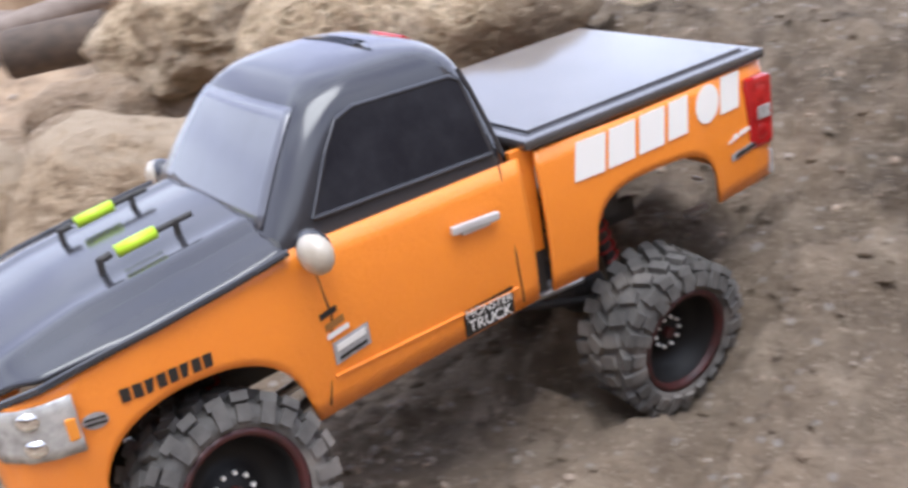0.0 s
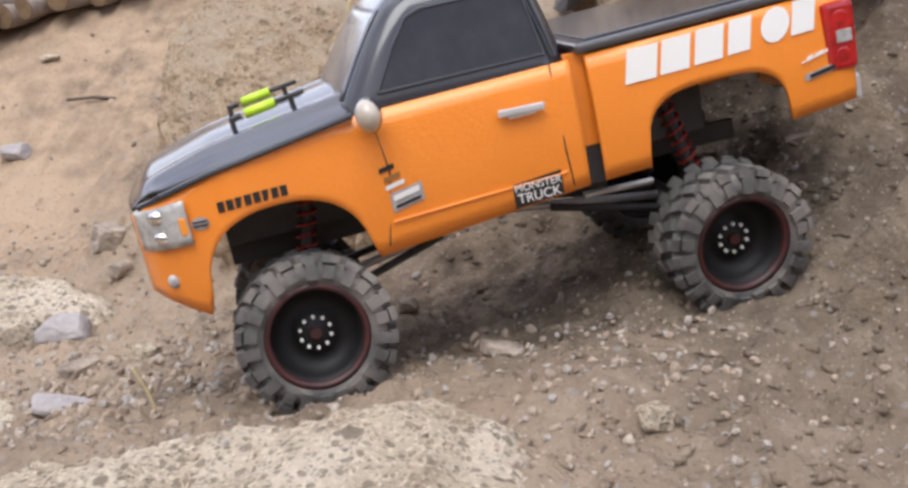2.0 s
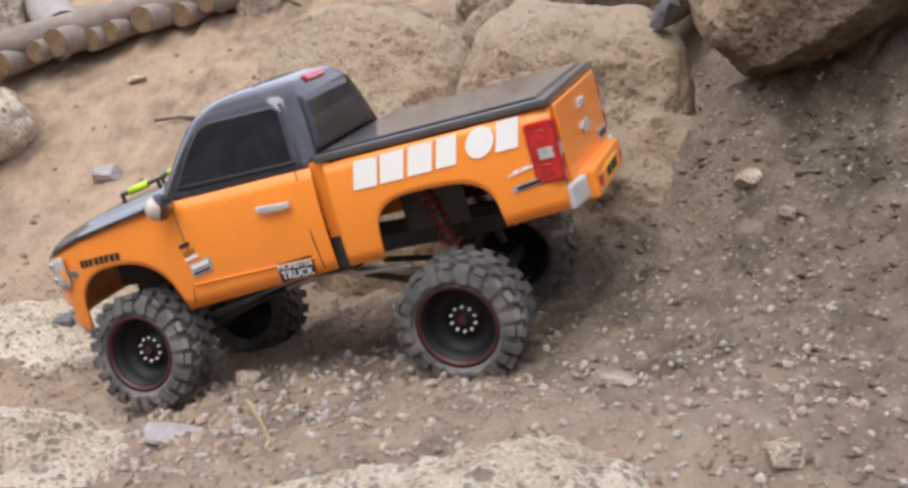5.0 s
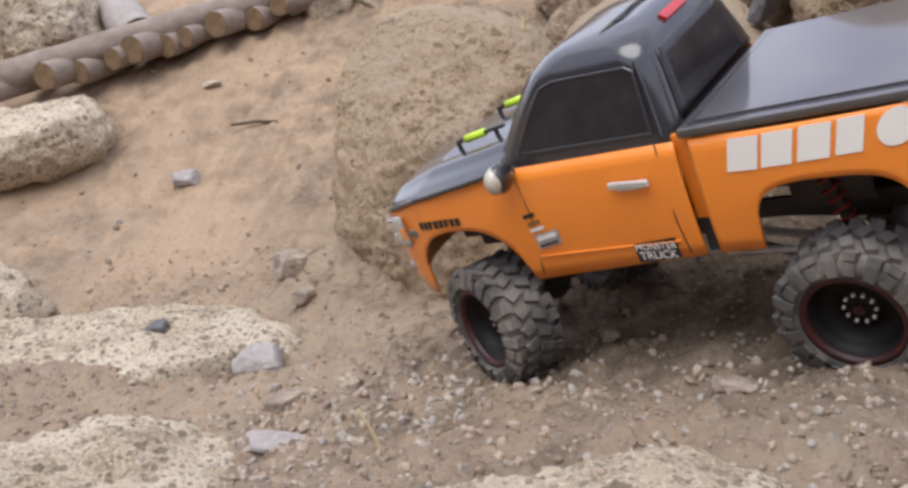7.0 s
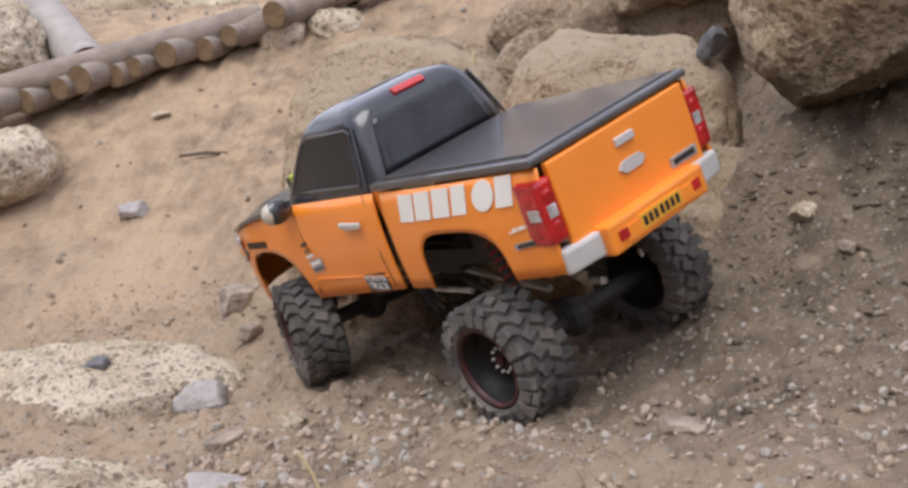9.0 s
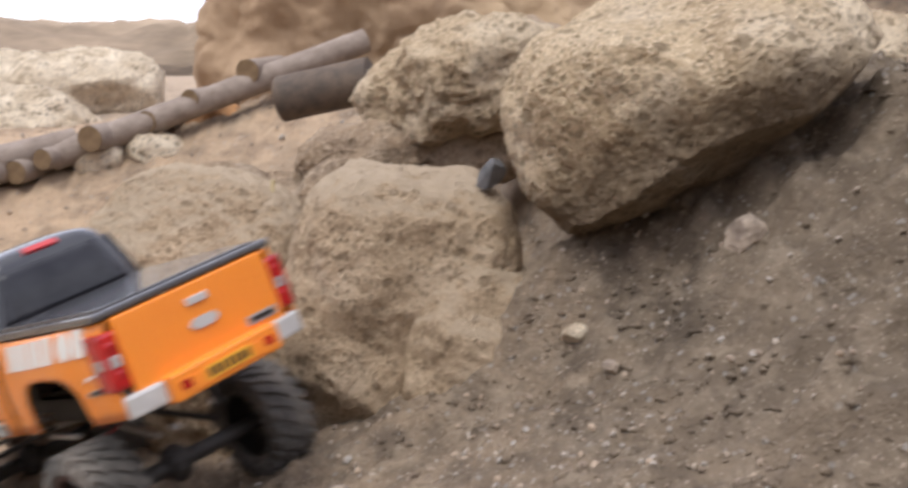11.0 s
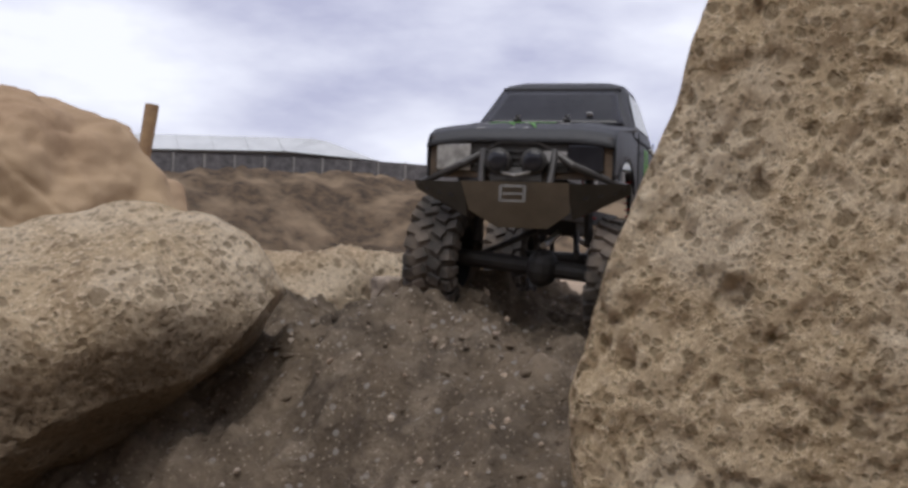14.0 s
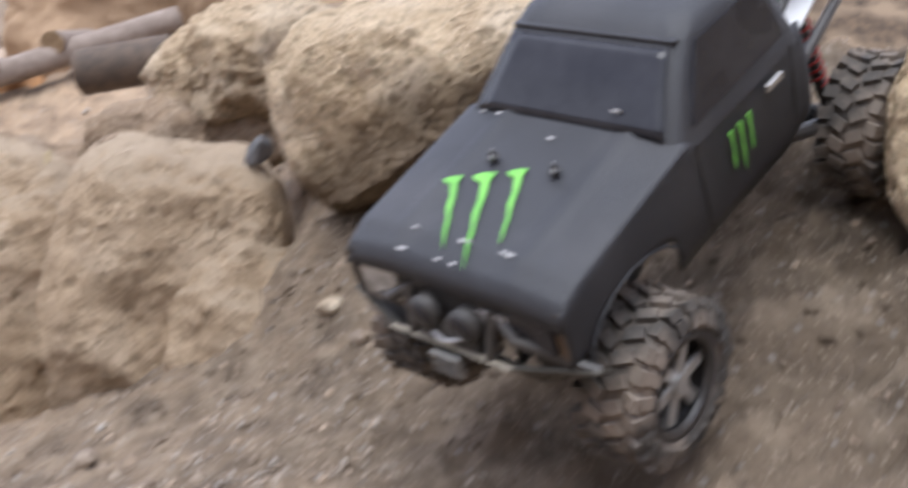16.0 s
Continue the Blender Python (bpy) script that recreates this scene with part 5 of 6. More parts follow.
    box_part("cover_panel", (-0.1705, 0, 0.2078), (0.0955, 0.0845, 0.0011), BED_BLACK, cov, bevel=0.0008, rot=Euler((0, radians(1.2), 0)).to_matrix())
    box_part("cover_step", (-0.1705, 0, 0.2066), (0.099, 0.0885, 0.0008), GLOSS_BLACK, cov, rot=Euler((0, radians(1.2), 0)).to_matrix())
    bm = bmesh.new()
    add_box(bm, (-0.2755, 0, 0.1655), (0.0035, 0.0825, 0.0355), None, 0.002)
    gate = part("tailgate", bm, ORANGE, t, "orange tailgate with a silver badge")
    box_part("gate_handle", (-0.280, 0.0, 0.186), (0.0015, 0.011, 0.0035), SILVER, gate, "small silver handle", 0.001)
    bm = bmesh.new()
    add_poly(bm, [(-0.2795, 0.016, 0.1655), (-0.2795, 0.010, 0.1705), (-0.2795, -0.010, 0.1705), (-0.2795, -0.016, 0.1655), (-0.2795, -0.010, 0.1605), (-0.2795, 0.010, 0.1605)], (-0.0014, 0, 0))
    part("badge", bm, SILVER, gate, "plain silver badge shape")
    g2 = box_part("grey_sticker", (-0.2795, -0.058, 0.146), (0.0006, 0.017, 0.0042), GREYSTICK, gate, "silver sticker")
    box_part("sticker_bar", (-0.2803, -0.058, 0.146), (0.0004, 0.0135, 0.0022), INK, g2)
    bm = bmesh.new()
    add_box(bm, (-0.284, 0, 0.1255), (0.0085, 0.0600, 0.0125), None, 0.003)
    bp = part("rear_bumper", bm, ORANGE, t, "orange rear bumper with silver corners")
    for s in (1, -1):
        bm = bmesh.new()
        add_box(bm, (-0.2745, s * 0.0775, 0.1260), (0.0085, 0.0185, 0.0100), Euler((0, 0, s * radians(-9))).to_matrix(), 0.003)
        part("bumper_corner", bm, SILVER, bp, "silver bumper corner")
        box_part("bumper_step", (-0.2930, s * 0.030, 0.1235), (0.0006, 0.014, 0.006), ORANGE, bp)
        box_part("plate_bolt", (-0.2930, s * 0.046, 0.1255), (0.001, 0.005, 0.004), RED_LENS, bp, "small orange-red side marker")
    pl = box_part("number_plate", (-0.2932, 0, 0.1250), (0.0007, 0.0255, 0.0062), YELLOW, bp, "yellow plate with plain bars")
    for k in range(7):
        box_part("plate_bar", (-0.2941, -0.020 + k * 0.0066 + (0.001 if k > 3 else 0), 0.1250), (0.0003, 0.002, 0.0038), INK, pl)
    tube_part("tow_pin", [(-0.275, 0.02, 0.10), (-0.281, 0.024, 0.097)], 0.0016, STEEL, t)
    tube_part("exhaust", [(-0.24, 0.045, 0.086), (-0.258, 0.05, 0.088)], 0.003, STEEL, t)
    running_gear(t, 0.32, SPRING_RED, 0.102)
    box_part("rear_body_mount", (-0.155, 0, 0.155), (0.10, 0.005, 0.004), PLASTIC, t)
    for s in (1, -1):
        box_part("body_post_rail", (-0.17, s * 0.062, 0.163), (0.07, 0.004, 0.005), PLASTIC, t)
    for s in (1, -1):
        box_part("inner_guard", (0.158, s * 0.048, 0.138), (0.046, 0.002, 0.024), PLASTIC, t, bevel=0.001)
        box_part("inner_guard", (-0.142, s * 0.048, 0.138), (0.030, 0.002, 0.026), PLASTIC, t, bevel=0.001)
    box_part("front_inner_guard", (0.165, 0, 0.150), (0.05, 0.07, 0.003), PLASTIC, t)
    tube_part("steering_link", [(0.178, -0.08, 0.060), (0.178, 0.08, 0.060)], 0.0025, STEEL, t)
    return t


def black_truck():
    t = tagged(new("model_crawler"), "scuffed matt black model crawler truck with green stickers", "toy truck")

    def belt(u):
        return float(np.interp(u, [-0.075, 0.08, 0.20, 0.222], [0.182, 0.180, 0.166, 0.157]))

    def low(u):
        a = arch(u, 0.157, 0.052, 0.142, 0.108, 2.6)
        if a is not None:
            return a
        return float(np.interp(u, [-0.075, -0.04, 0.105, 0.209, 0.222], [0.112, 0.098, 0.100, 0.118, 0.120]))

    for s in (1, -1):
        def fn(a, b, s=s):
            u = 0.222 - 0.297 * a
            z = low(u) + (belt(u) - low(u)) * b
            return (u, s * side_y(u, z, 0.088 + 0.003 * math.exp(-((u - 0.157) / 0.06) ** 4), 0.10, 0.18), z)
        grid_part("flank", 80, 7, fn, MATTE_BLACK, t, "matt black door and wing panel", 0.002 * s)
        tube_part("arch_lip", [(0.157 + 0.053 * math.cos(a), s * 0.0905, 0.108 + 0.036 * math.sin(a)) for a in np.linspace(0.1, 3.0, 9)], 0.0012, MATTE_BLACK, t, n=6)
        tube_part("door_seam", [(0.072, s * 0.0885, 0.176), (0.070, s * 0.0895, 0.12), (0.064, s * 0.087, 0.103)], 0.0006, INK, t, n=6)
        tube_part("door_seam", [(-0.05, s * 0.0885, 0.178), (-0.05, s * 0.0895, 0.12)], 0.0006, INK, t, n=6)
        box_part("door_handle", (-0.022, s * 0.0905, 0.166), (0.010, 0.0018, 0.0026), STEEL, t, "worn steel door handle", 0.001)
        box_part("headlamp", (0.221, s * 0.062, 0.138), (0.003, 0.0165, 0.0125), LENS if s < 0 else GLASS, t, "square headlamp", 0.002)
        for k, (w0, l0) in enumerate(((0.0042, 0.030), (0.0048, 0.037), (0.0042, 0.028))):
            u = 0.036 - k * 0.0115
            bm = bmesh.new()
            add_poly(bm, [(u + w0 * 0.6, s * 0.0902, 0.163), (u - w0 * 0.5, s * 0.0902, 0.164), (u - w0 * 0.35, s * 0.0906, 0.150), (u - w0 * 0.5, s * 0.0906, 0.140), (u - 0.001, s * 0.0902, 0.163 - l0), (u + w0 * 0.2, s * 0.0906, 0.142), (u + w0 * 0.1, s * 0.0906, 0.152)], (0, s * 0.0006, 0))
            part("claw_mark", bm, CLAW, t, "ragged green stripe sticker")

    def bonnet(a, b):
        u = 0.078 + 0.147 * a
        y = (b - 0.5) * 2 * 0.0885
        f = y / 0.0885
        rib = 0.0016 * (math.exp(-((abs(f) - 0.55) / 0.06) ** 2)) * (1 - a ** 8)
        z = belt(u) + 0.0055 * (1 - abs(f) ** 4) + rib - 0.010 * smoothstep(0.95, 1.0, a)
        return (u, y, z)
    grid_part("bonnet", 36, 36, bonnet, MATTE_BLACK, t, "flat matt black bonnet with scuffed edges", 0.002)

    def on_bonnet(u, y, up=0.0009):
        f = y / 0.0885
        return (u, y, belt(u) + 0.0055 * (1 - abs(f) ** 4) + up)
    for (ua, ya), (ub, yb), w0 in (((0.153, -0.041), (0.209, -0.008), 0.0052), ((0.144, -0.020), (0.2165, 0.014), 0.0060), ((0.135, 0.000), (0.196, 0.028), 0.0052)):
        a, b = Vector((ua, ya)), Vector((ub, yb))
        d = (b - a)
        side = Vector((0.023, -0.046)).normalized()
        edge = ((0.0, -0.9), (-0.02, 0.4), (0.0, 1.8), (0.05, 1.5), (0.10, 0.6), (0.28, 0.28), (0.46, 0.46), (0.62, 0.12), (0.78, 0.22), (1.0, 0.0), (0.80, -0.2), (0.66, -0.34), (0.5, -0.22), (0.3, -0.42), (0.1, -0.36))
        bm = bmesh.new()
        add_poly(bm, [on_bonnet(*(a + d * f + side * (w0 * g))) for f, g in edge], (0, 0, 0.0006))
        part("claw_mark", bm, CLAW, t, "ragged green stripe sticker")
    for s in (1, -1):
        bm = bmesh.new()
        add_tube(bm, (0.132, s * 0.025, 0.176), (0.132, s * 0.025, 0.188), 0.0022, n=8)
        add_ball(bm, (0.132, s * 0.025, 0.183), (0.0045, 0.0045, 0.002), 5)
        pin = part("body_post", bm, PLASTIC, t, "black body post with clip")
        tube_part("clip", [(0.127, s * 0.025 - 0.004, 0.1855), (0.138, s * 0.025 + 0.004, 0.1865)], 0.0007, STEEL, pin, n=5)
    rnd = random.Random(9)
    for k in range(12):
        u, y = rnd.choice((0.088, 0.2, 0.215, rnd.uniform(0.1, 0.2))), rnd.uniform(-0.08, 0.08)
        bm = bmesh.new()
        add_poly(bm, [on_bonnet(u + rnd.uniform(0.0005, 0.002) * math.cos(a), y + rnd.uniform(0.001, 0.0045) * math.sin(a), 0.0007) for a in np.linspace(0, 5.4, 7)], (0, 0, 0.0003))
        part("scuff", bm, GREYSTICK, t)
    # front: grille, bumper, pods, skid plate
    box_part("grille", (0.219, 0, 0.138), (0.003, 0.0455, 0.0135), INK, t, "black slatted grille", 0.001)
    for z in (0.132, 0.138, 0.144):
        box_part("grille_slat", (0.2225, 0, z), (0.001, 0.044, 0.0012), PLASTIC, t)
    box_part("front_panel", (0.2175, 0, 0.138), (0.0025, 0.086, 0.019), MUDDY, t, "mud-splashed black nose", 0.001)
    box_part("number_bar", (0.2238, 0.034, 0.139), (0.0006, 0.011, 0.005), GREYSTICK, t, "dull grey badge")
    for s in (1, -1):
        tube_part("bumper_tube", [(0.232, s * 0.030, 0.141), (0.240, s * 0.052, 0.127), (0.226, s * 0.098, 0.109)], 0.0036, TUBE_BLACK, t)
        tube_part("bumper_tube", [(0.235, s * 0.034, 0.141), (0.246, s * 0.032, 0.110)], 0.0034, TUBE_BLACK, t)
        bm = bmesh.new()
        add_tube(bm, (0.236, s * 0.0165, 0.130), (0.248, s * 0.0165, 0.130), 0.011, 0.012, n=18)
        pod = part("lamp_pod", bm, PLASTIC, t, "round black auxiliary lamp", True)
        bm = bmesh.new()
        add_ball(bm, (0.2475, s * 0.0165, 0.130), (0.003, 0.0098, 0.0098), 7)
        part("lamp_glass", bm, GLASS, pod, "dark lamp glass", True)
        bm = bmesh.new()
        add_poly(bm, [(0.244, s * 0.048, 0.110), (0.226, s * 0.102, 0.112), (0.216, s * 0.102, 0.104), (0.220, s * 0.050, 0.078)], (0.004, 0, 0))
        wing = part("bumper_wing", bm, WING, t, "grey-brown bumper wing with holes")
        for k in range(3):
            bm = bmesh.new()
            f = 0.25 + 0.25 * k
            p = Vector((0.2375, s * 0.050, 0.096)).lerp(Vector((0.2255, s * 0.101, 0.108)), f)
            add_tube(bm, p - Vector((0.001, 0, 0)), p + Vector((0.0006, 0, 0)), 0.0028, n=10)
            part("wing_hole", bm, INK, wing)
    tube_part("bumper_hoop", [(0.232, -0.030, 0.141), (0.234, -0.018, 0.148), (0.234, 0.018, 0.148), (0.232, 0.030, 0.141)], 0.0036, TUBE_BLACK, t)
    bm = bmesh.new()
    add_poly(bm, [(0.250, -0.050, 0.111), (0.250, 0.050, 0.111), (0.228, 0.048, 0.085), (0.214, 0.024, 0.070), (0.214, -0.024, 0.070), (0.228, -0.048, 0.085)], (-0.004, 0, 0))
    part("skid_plate", bm, SKID, t, "dusty grey-brown skid plate")
    bm = bmesh.new()
    for c, h in (((0.2535, -0.011, 0.1), (0.0018, 0.0013, 0.0075)), ((0.2535, 0.011, 0.1), (0.0018, 0.0013, 0.0075)), ((0.2535, 0, 0.1068), (0.0018, 0.011, 0.0012)),
                 ((0.2535, 0, 0.100), (0.0018, 0.011, 0.0010)), ((0.2535, 0, 0.0935), (0.0018, 0.011, 0.0012))):
        add_box(bm, c, h)
    part("fairlead", bm, FAIRLEAD, t, "dull steel winch fairlead")
    bm = bmesh.new()
    add_tube(bm, (0.236, -0.024, 0.115), (0.236, 0.024, 0.115), 0.0105, n=14)
    part("winch", bm, PLASTIC, t, "black winch drum")
    tube_part("winch_cable", [(0.247, -0.012, 0.119), (0.250, 0.0, 0.117), (0.247, 0.014, 0.120)], 0.0013, STEEL, t, n=6)
    # cab
    secs = [(0.172, 0.094, -0.072, 0.0865, 0.012), (0.182, 0.086, -0.072, 0.0835, 0.012), (0.205, 0.064, -0.068, 0.0745, 0.012), (0.224, 0.044, -0.064, 0.0685, 0.013),
            (0.232, 0.034, -0.060, 0.0645, 0.015), (0.2365, 0.020, -0.052, 0.054, 0.016), (0.238, 0.0, -0.035, 0.03, 0.012)]
    loft_part("cab", secs, MATTE_BLACK, t, "matt black cab and roof with scuffs")
    zs = [q[0] for q in secs]

    def fr(z): return float(np.interp(z, zs, [q[1] for q in secs]))
    def bk(z): return float(np.interp(z, zs, [q[2] for q in secs]))
    def hf(z): return float(np.interp(z, zs, [q[3] for q in secs]))
    grid_part("windscreen", 8, 14, lambda a, b: (fr(0.1835 + 0.040 * a) + 0.001, (b - 0.5) * 2 * (hf(0.1835 + 0.04 * a) - 0.008), 0.1835 + 0.040 * a), GLASS, t, "blacked-out windscreen", 0.001)
    box_part("scuff", (0.077, 0.038, 0.194), (0.0008, 0.003, 0.004), GREYSTICK, t, rot=Euler((0, radians(44), 0)).to_matrix())
    box_part("roof_lip", (0.040, 0, 0.2262), (0.003, 0.064, 0.0018), MATTE_BLACK, t, bevel=0.001)
    for s in (1, -1):
        out = [(0.066, 0.1845), (-0.052, 0.1845), (-0.050, 0.222), (0.030, 0.2225)]
        bm = bmesh.new()
        add_poly(bm, [(u, s * (hf(z) + 0.0004), z) for u, z in out], (0, s * 0.001, 0))
        part("side_window", bm, GLASS, t, "blacked-out side window")
    # rear cage, spare wheel, white bed panel
    bm = bmesh.new()
    add_poly(bm, [(-0.085, -0.052, 0.158), (-0.085, 0.066, 0.150), (-0.235, 0.050, 0.180), (-0.235, -0.050, 0.184)], (0, 0, -0.003))
    pn = part("bed_panel", bm, PANEL_WHITE, t, "white riveted bed panel")
    for k in range(6):
        bm = bmesh.new()
        u, y = (-0.10, -0.16, -0.225)[k % 3], (0.045, -0.04)[k // 3]
        add_ball(bm, (u, y, 0.153 + (-0.085 - u) * 0.2 + 0.003), (0.002, 0.002, 0.0012), 4)
        part("rivet", bm, INK, pn)
    for s in (1, -1):
        tube_part("cage_tube", [(-0.066, s * 0.060, 0.232), (-0.14, s * 0.058, 0.226), (-0.225, s * 0.052, 0.212), (-0.235, s * 0.052, 0.178)], 0.0034, TUBE_BLACK, t)
        tube_part("cage_tube", [(-0.075, s * 0.075, 0.150), (-0.16, s * 0.068, 0.166), (-0.235, s * 0.056, 0.184)], 0.0042, TUBE_BLACK, t)
        tube_part("cage_tube", [(-0.14, s * 0.058, 0.226), (-0.16, s * 0.068, 0.166)], 0.003, TUBE_BLACK, t)
        tube_part("cage_tube", [(-0.075, s * 0.062, 0.18), (-0.14, s * 0.058, 0.226)], 0.003, TUBE_BLACK, t)
    for u, y, z in ((-0.14, 0.058, 0.226), (-0.225, 0.052, 0.212), (-0.235, 0.054, 0.181), (-0.076, 0.062, 0.232)):
        tube_part("cage_crossbar", [(u, -y, z), (u, y, z)], 0.0032, TUBE_BLACK, t)
    tube_part("cage_tube", [(-0.14, -0.058, 0.226), (-0.225, 0.0, 0.212), (-0.14, 0.058, 0.226)], 0.0028, TUBE_BLACK, t)
    sp = new("spare_wheel")
    sp.parent = t
    bm = bmesh.new()
    lathe(bm, [(0.026, 0.014), (0.034, 0.019), (0.044, 0.016), (0.047, 0.0), (0.044, -0.016), (0.034, -0.019), (0.026, -0.014)], 40)
    for k in range(18):
        a = 2 * math.pi * k / 18
        add_box(bm, (math.cos(a) * 0.047, 0, math.sin(a) * 0.047), (0.0024, 0.014, 0.005), Euler((0, -a, 0)).to_matrix())
    part("tyre", bm, RUBBER, sp, "black spare tyre")
    bm = bmesh.new()
    lathe(bm, [(0.026, 0.013), (0.024, 0.004), (0.0, 0.002)], 30)
    part("rim", bm, RIM_BLACK, sp)
    sp.matrix_local = pose(-0.155, 0.0, 0.184, 78, 0, 90)
    tagged(sp, "spare wheel lying in the rear cage")
    running_gear(t, 0.314, SPRING_RED, 0.092)
    for s in (1, -1):
        tube_part("trailing_arm", [(-0.157, s * 0.085, 0.058), (-0.05, s * 0.05, 0.088)], 0.006, TUBE_BLACK, t)
    for c in t.children:
        if c.name.startswith(("bumper_", "lamp_pod", "skid_plate", "fairlead", "winch")):
            c.location = (-0.013, 0, 0.004)
        elif c.name.startswith("cage_"):
            c.location = (0, 0, -0.014)
    return t


ORANGE_TRUCK = orange_truck()
BLACK_TRUCK = black_truck()


def add_wheels(truck, base, tyre_mat, kind, track, rear):
    out = []
    first = None
    for x in (base / 2, -base / 2):
        for s in (1, -1):
            if first is None:
                w = first = wheel("wheel", s, tyre_mat, kind)
            else:
                w = copy_thing(first, Matrix.Identity(4))
            w.parent = truck
            out.append((w, x, s * (track if x > 0 else rear), s))
    return out


ORANGE_WHEELS = add_wheels(ORANGE_TRUCK, 0.32, RUBBER, "dish", 0.0945, 0.0945)
BLACK_WHEELS = add_wheels(BLACK_TRUCK, 0.314, RUBBER_GREY, "spoke", 0.0885, 0.095)

# ---------------- what moves: seconds, place, heading, nose up, near side up ----------------
ORANGE_WAY = [
    (0, 0.186, 0.820, 0.258, 199.9, -13.6, -4.5), (0.5, 0.098, 0.890, 0.227, 198.6, -13.5, -0.5), (1, 0.066, 0.913, 0.220, 197.3, -13.0, -1.3),
    (1.5, 0.055, 0.917, 0.222, 197.0, -12.9, -1.0), (2, 0.031, 0.918, 0.216, 195.5, -12.3, 3.3), (2.5, 0.024, 0.927, 0.210, 192.1, -12.6, 2.3),
    (3, 0.022, 0.929, 0.210, 191.7, -12.8, 1.5), (3.5, 0.037, 0.938, 0.216, 191.2, -13.9, -1.2), (4.5, -0.12, 1.02, 0.165, 176, -14.5, -1.5),
    (5.3, -0.255, 1.10, 0.118, 164, -15.2, -1.8), (6, -0.285, 1.129, 0.108, 158.3, -15.3, -2.1), (6.5, -0.138, 1.112, 0.147, 152.9, -15.7, -11.8),
    (7, 0.037, 1.000, 0.209, 150.2, -13.2, -15.9), (7.5, 0.002, 1.026, 0.199, 148.4, -14.5, -15.2), (8, -0.018, 1.047, 0.197, 148.4, -14.0, -14.1),
    (8.5, -0.109, 1.117, 0.171, 138.0, -12.4, -15.2), (9.5, -0.145, 1.15, 0.158, 134, -14, -15), (10.8, -0.207, 1.205, 0.134, 130.6, -15.9, -15.1),
    (11, -0.313, 1.210, 0.112, 134.8, -13.4, -13.4), (11.5, -0.55, 1.33, 0.06, 140, -10, -6), (12.5, -0.88, 1.55, 0.02, 146, -2, 0), (16, -0.95, 1.60, 0.02, 147, 0, 0)]
# the axles swing under the shell: seconds, rise, near side up
FRONT_AXLE = [(0, -0.0066, 13.9), (0.5, -0.0056, 11.4), (1, -0.0104, 11.7), (1.5, -0.0131, 10.1), (2, -0.0179, 7.3), (2.5, -0.0153, 8.6), (3, -0.0162, 8.3),
              (3.5, -0.014, 9.6), (6, -0.0092, 8.5), (6.5, -0.0144, 9.4), (7, -0.017, 7.8), (7.5, -0.0176, 7.5), (8, -0.0216, 5.1), (8.5, -0.016, 8.4),
              (10.8, -0.0218, 4.9), (11, -0.026, 2.0), (12.5, 0, 0), (16, 0, 0)]
REAR_AXLE = [(0, -0.0078, -5.3), (0.5, -0.0062, -5.7), (1, -0.0099, -4.2), (1.5, -0.0118, -3.2), (2, -0.0128, -3.6),
             (2.5, -0.0084, -3.3), (3, -0.009, -3.0), (3.5, -0.0117, -3.1), (6, -0.0183, 2.6), (6.5, -0.0148, 6.0), (7, 0.0015, -2.1),
             (7.5, -0.0042, 1.3), (8, -0.0096, 0.4), (8.5, -0.023, 4.2), (10.8, -0.0266, 2.1), (11, -0.0254, 2.8), (12.5, 0, 0), (16, 0, 0)]
BLACK_FRONT = [(0, 0, 0), (12.5, -0.006, -1), (13.5, -0.010, -2), (14, -0.018, -5), (14.5, -0.026, -8), (15, -0.030, -13), (15.5, -0.004, -2), (16, 0, 0)]
BLACK_REAR = [(0, -0.006, 0), (12.5, -0.010, 0), (14.5, -0.014, 0), (15.5, -0.018, -3), (16, -0.006, 0)]
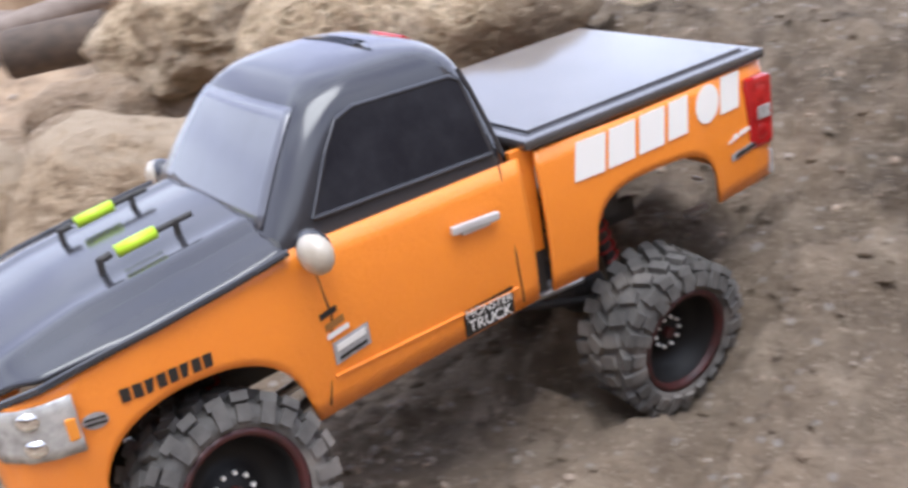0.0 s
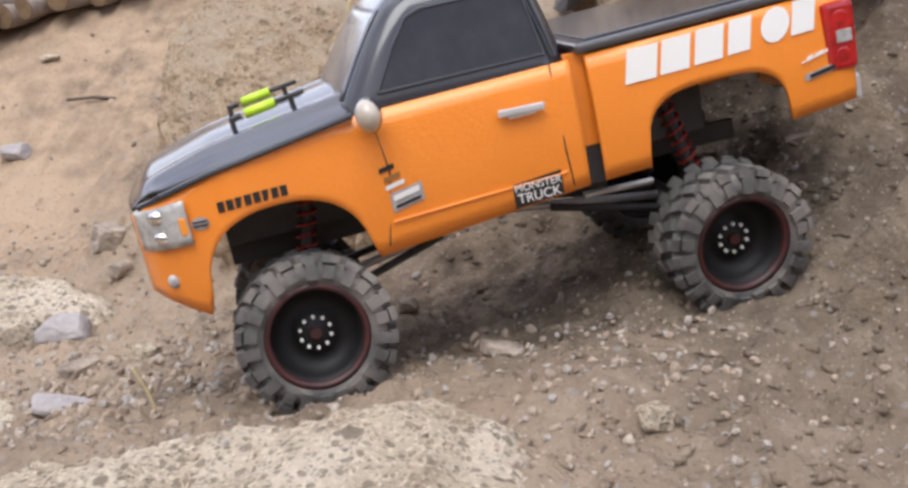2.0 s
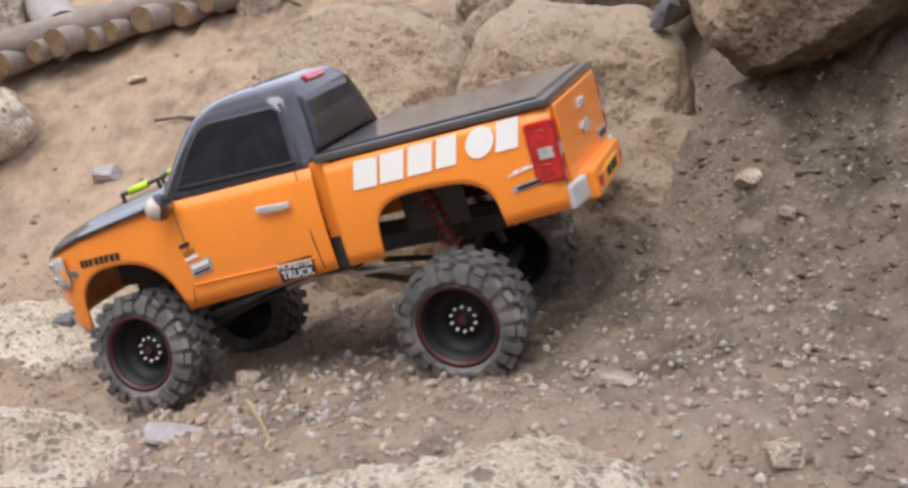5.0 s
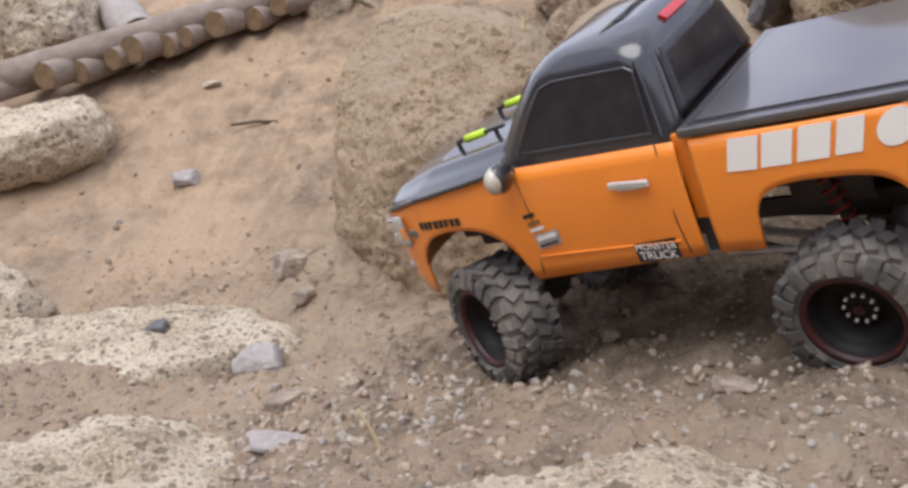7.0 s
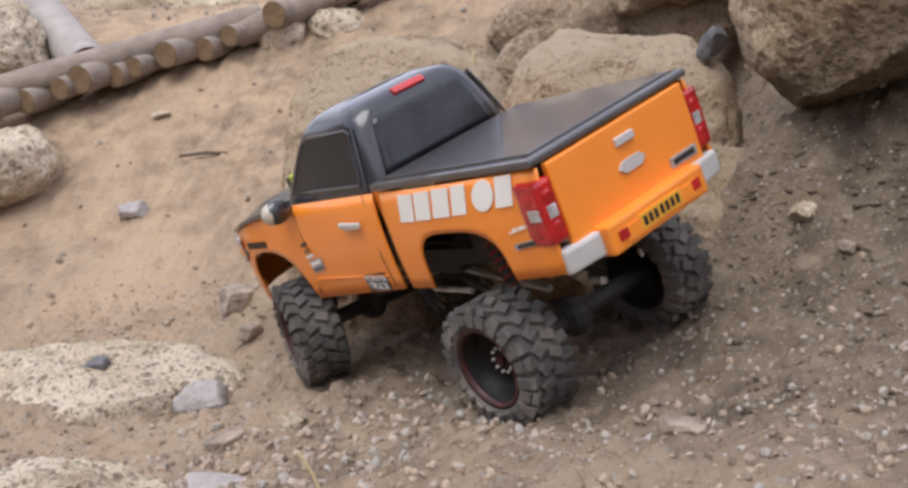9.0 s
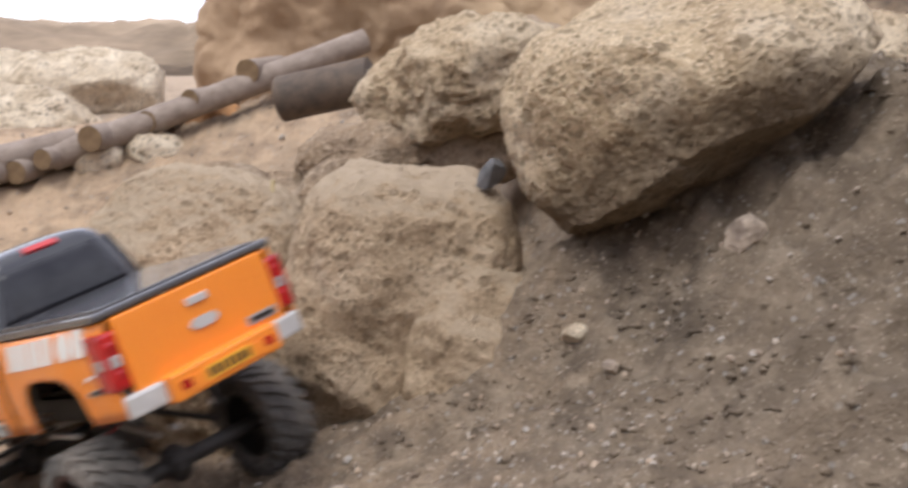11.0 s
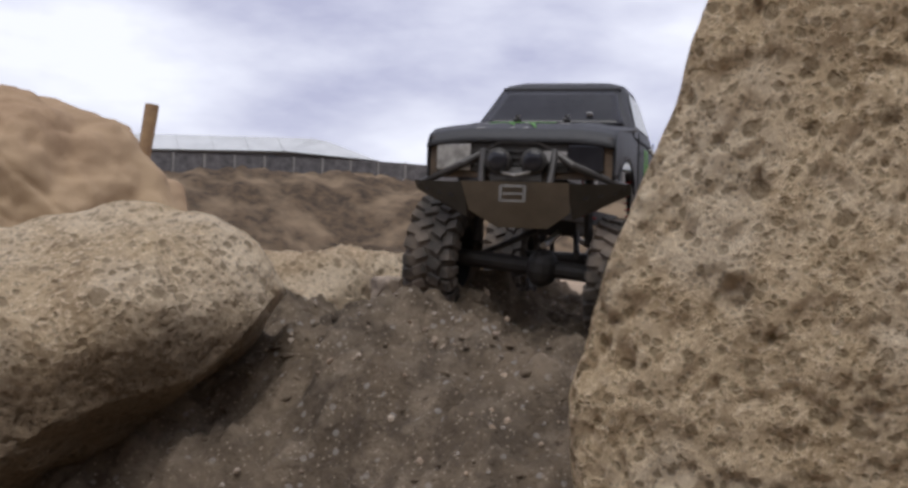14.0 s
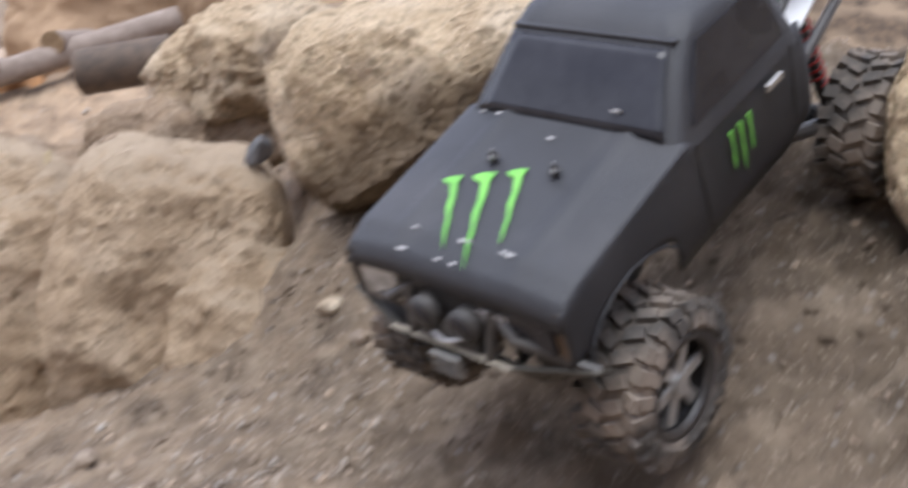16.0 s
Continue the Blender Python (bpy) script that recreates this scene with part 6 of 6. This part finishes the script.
BLACK_WAY = [
    (0, 1.16, 1.84, 0.575, 234, 3, 1), (10.8, 1.13, 1.79, 0.575, 234, 4, 2), (11.5, 1.073, 1.704, 0.578, 234.2, 4.9, 2.4), (12, 1.000, 1.522, 0.566, 228.5, 4.6, 1.6),
    (12.5, 0.920, 1.413, 0.566, 229.2, 3.2, -1.7), (13, 0.911, 1.412, 0.570, 231.4, 1.6, -2.6), (13.5, 0.840, 1.318, 0.573, 231.5, 0.0, 0.1),
    (14, 0.809, 1.291, 0.573, 231.4, -1.2, -1.1), (14.5, 0.785, 1.268, 0.566, 231.4, -2.3, -0.4), (15, 0.722, 1.173, 0.540, 229.1, -11.0, -3.9),
    (15.5, 0.587, 1.009, 0.490, 215.4, -33.2, -6.3), (15.8, 0.443, 0.875, 0.429, 214.3, -30.9, -7.5), (16, 0.418, 0.832, 0.396, 216.1, -31.1, -5.3)]
STEER = [(0, 4), (3.5, 0), (5.5, -2), (6.4, -6), (6.9, -24), (8.6, -20), (10.8, -16), (11.5, 0), (16, 0)]


def motions():
    sets = ((ORANGE_TRUCK, ORANGE_WAY, ORANGE_WHEELS, STEER, FRONT_AXLE, REAR_AXLE, 0.16), (BLACK_TRUCK, BLACK_WAY, BLACK_WHEELS, [(0, 0), (16, 0)], BLACK_FRONT, BLACK_REAR, 0.157))
    for truck, way, wheels, steer, front, rear, half in sets:
        walk(truck, [(t, pose(x, y, z, roll, -pitch, yaw)) for t, x, y, z, yaw, pitch, roll in way])
        ts = np.arange(0, 16.01, 0.1)
        cols = list(zip(*way))
        px, py, yaw = (np.interp(ts, cols[0], cols[k]) for k in (1, 2, 4))
        ahead = np.diff(px) * np.cos(np.radians(yaw[1:])) + np.diff(py) * np.sin(np.radians(yaw[1:]))
        spin = np.degrees(np.concatenate([[0], np.cumsum(ahead)]) / 0.054)
        turn = np.interp(ts, [a for a, _ in steer], [b for _, b in steer])
        swing = {}
        for end, track in ((1, front), (-1, rear)):
            tt, rise, lean = zip(*track)
            swing[end] = [pose(end * half, 0, 0.056 + r, g) for r, g in zip(np.interp(ts, tt, rise), np.interp(ts, tt, lean))]
        for axle in [c for c in truck.children if c.name.startswith("axle")]:
            end = 1 if axle.location.x > 0 else -1
            walk(axle, [(float(t), m) for t, m in zip(ts, swing[end])])
        for w, x, y, s in wheels:
            end = 1 if x > 0 else -1
            rows = []
            for t, a, st, m in zip(ts, spin, turn, swing[end]):
                st = st if x > 0 else 0.0
                rows.append((float(t), m @ (pose(0, y, 0, 0, a, st) if s > 0 else pose(0, y, 0, 0, -a, 180 + st))))
            walk(w, rows)


motions()
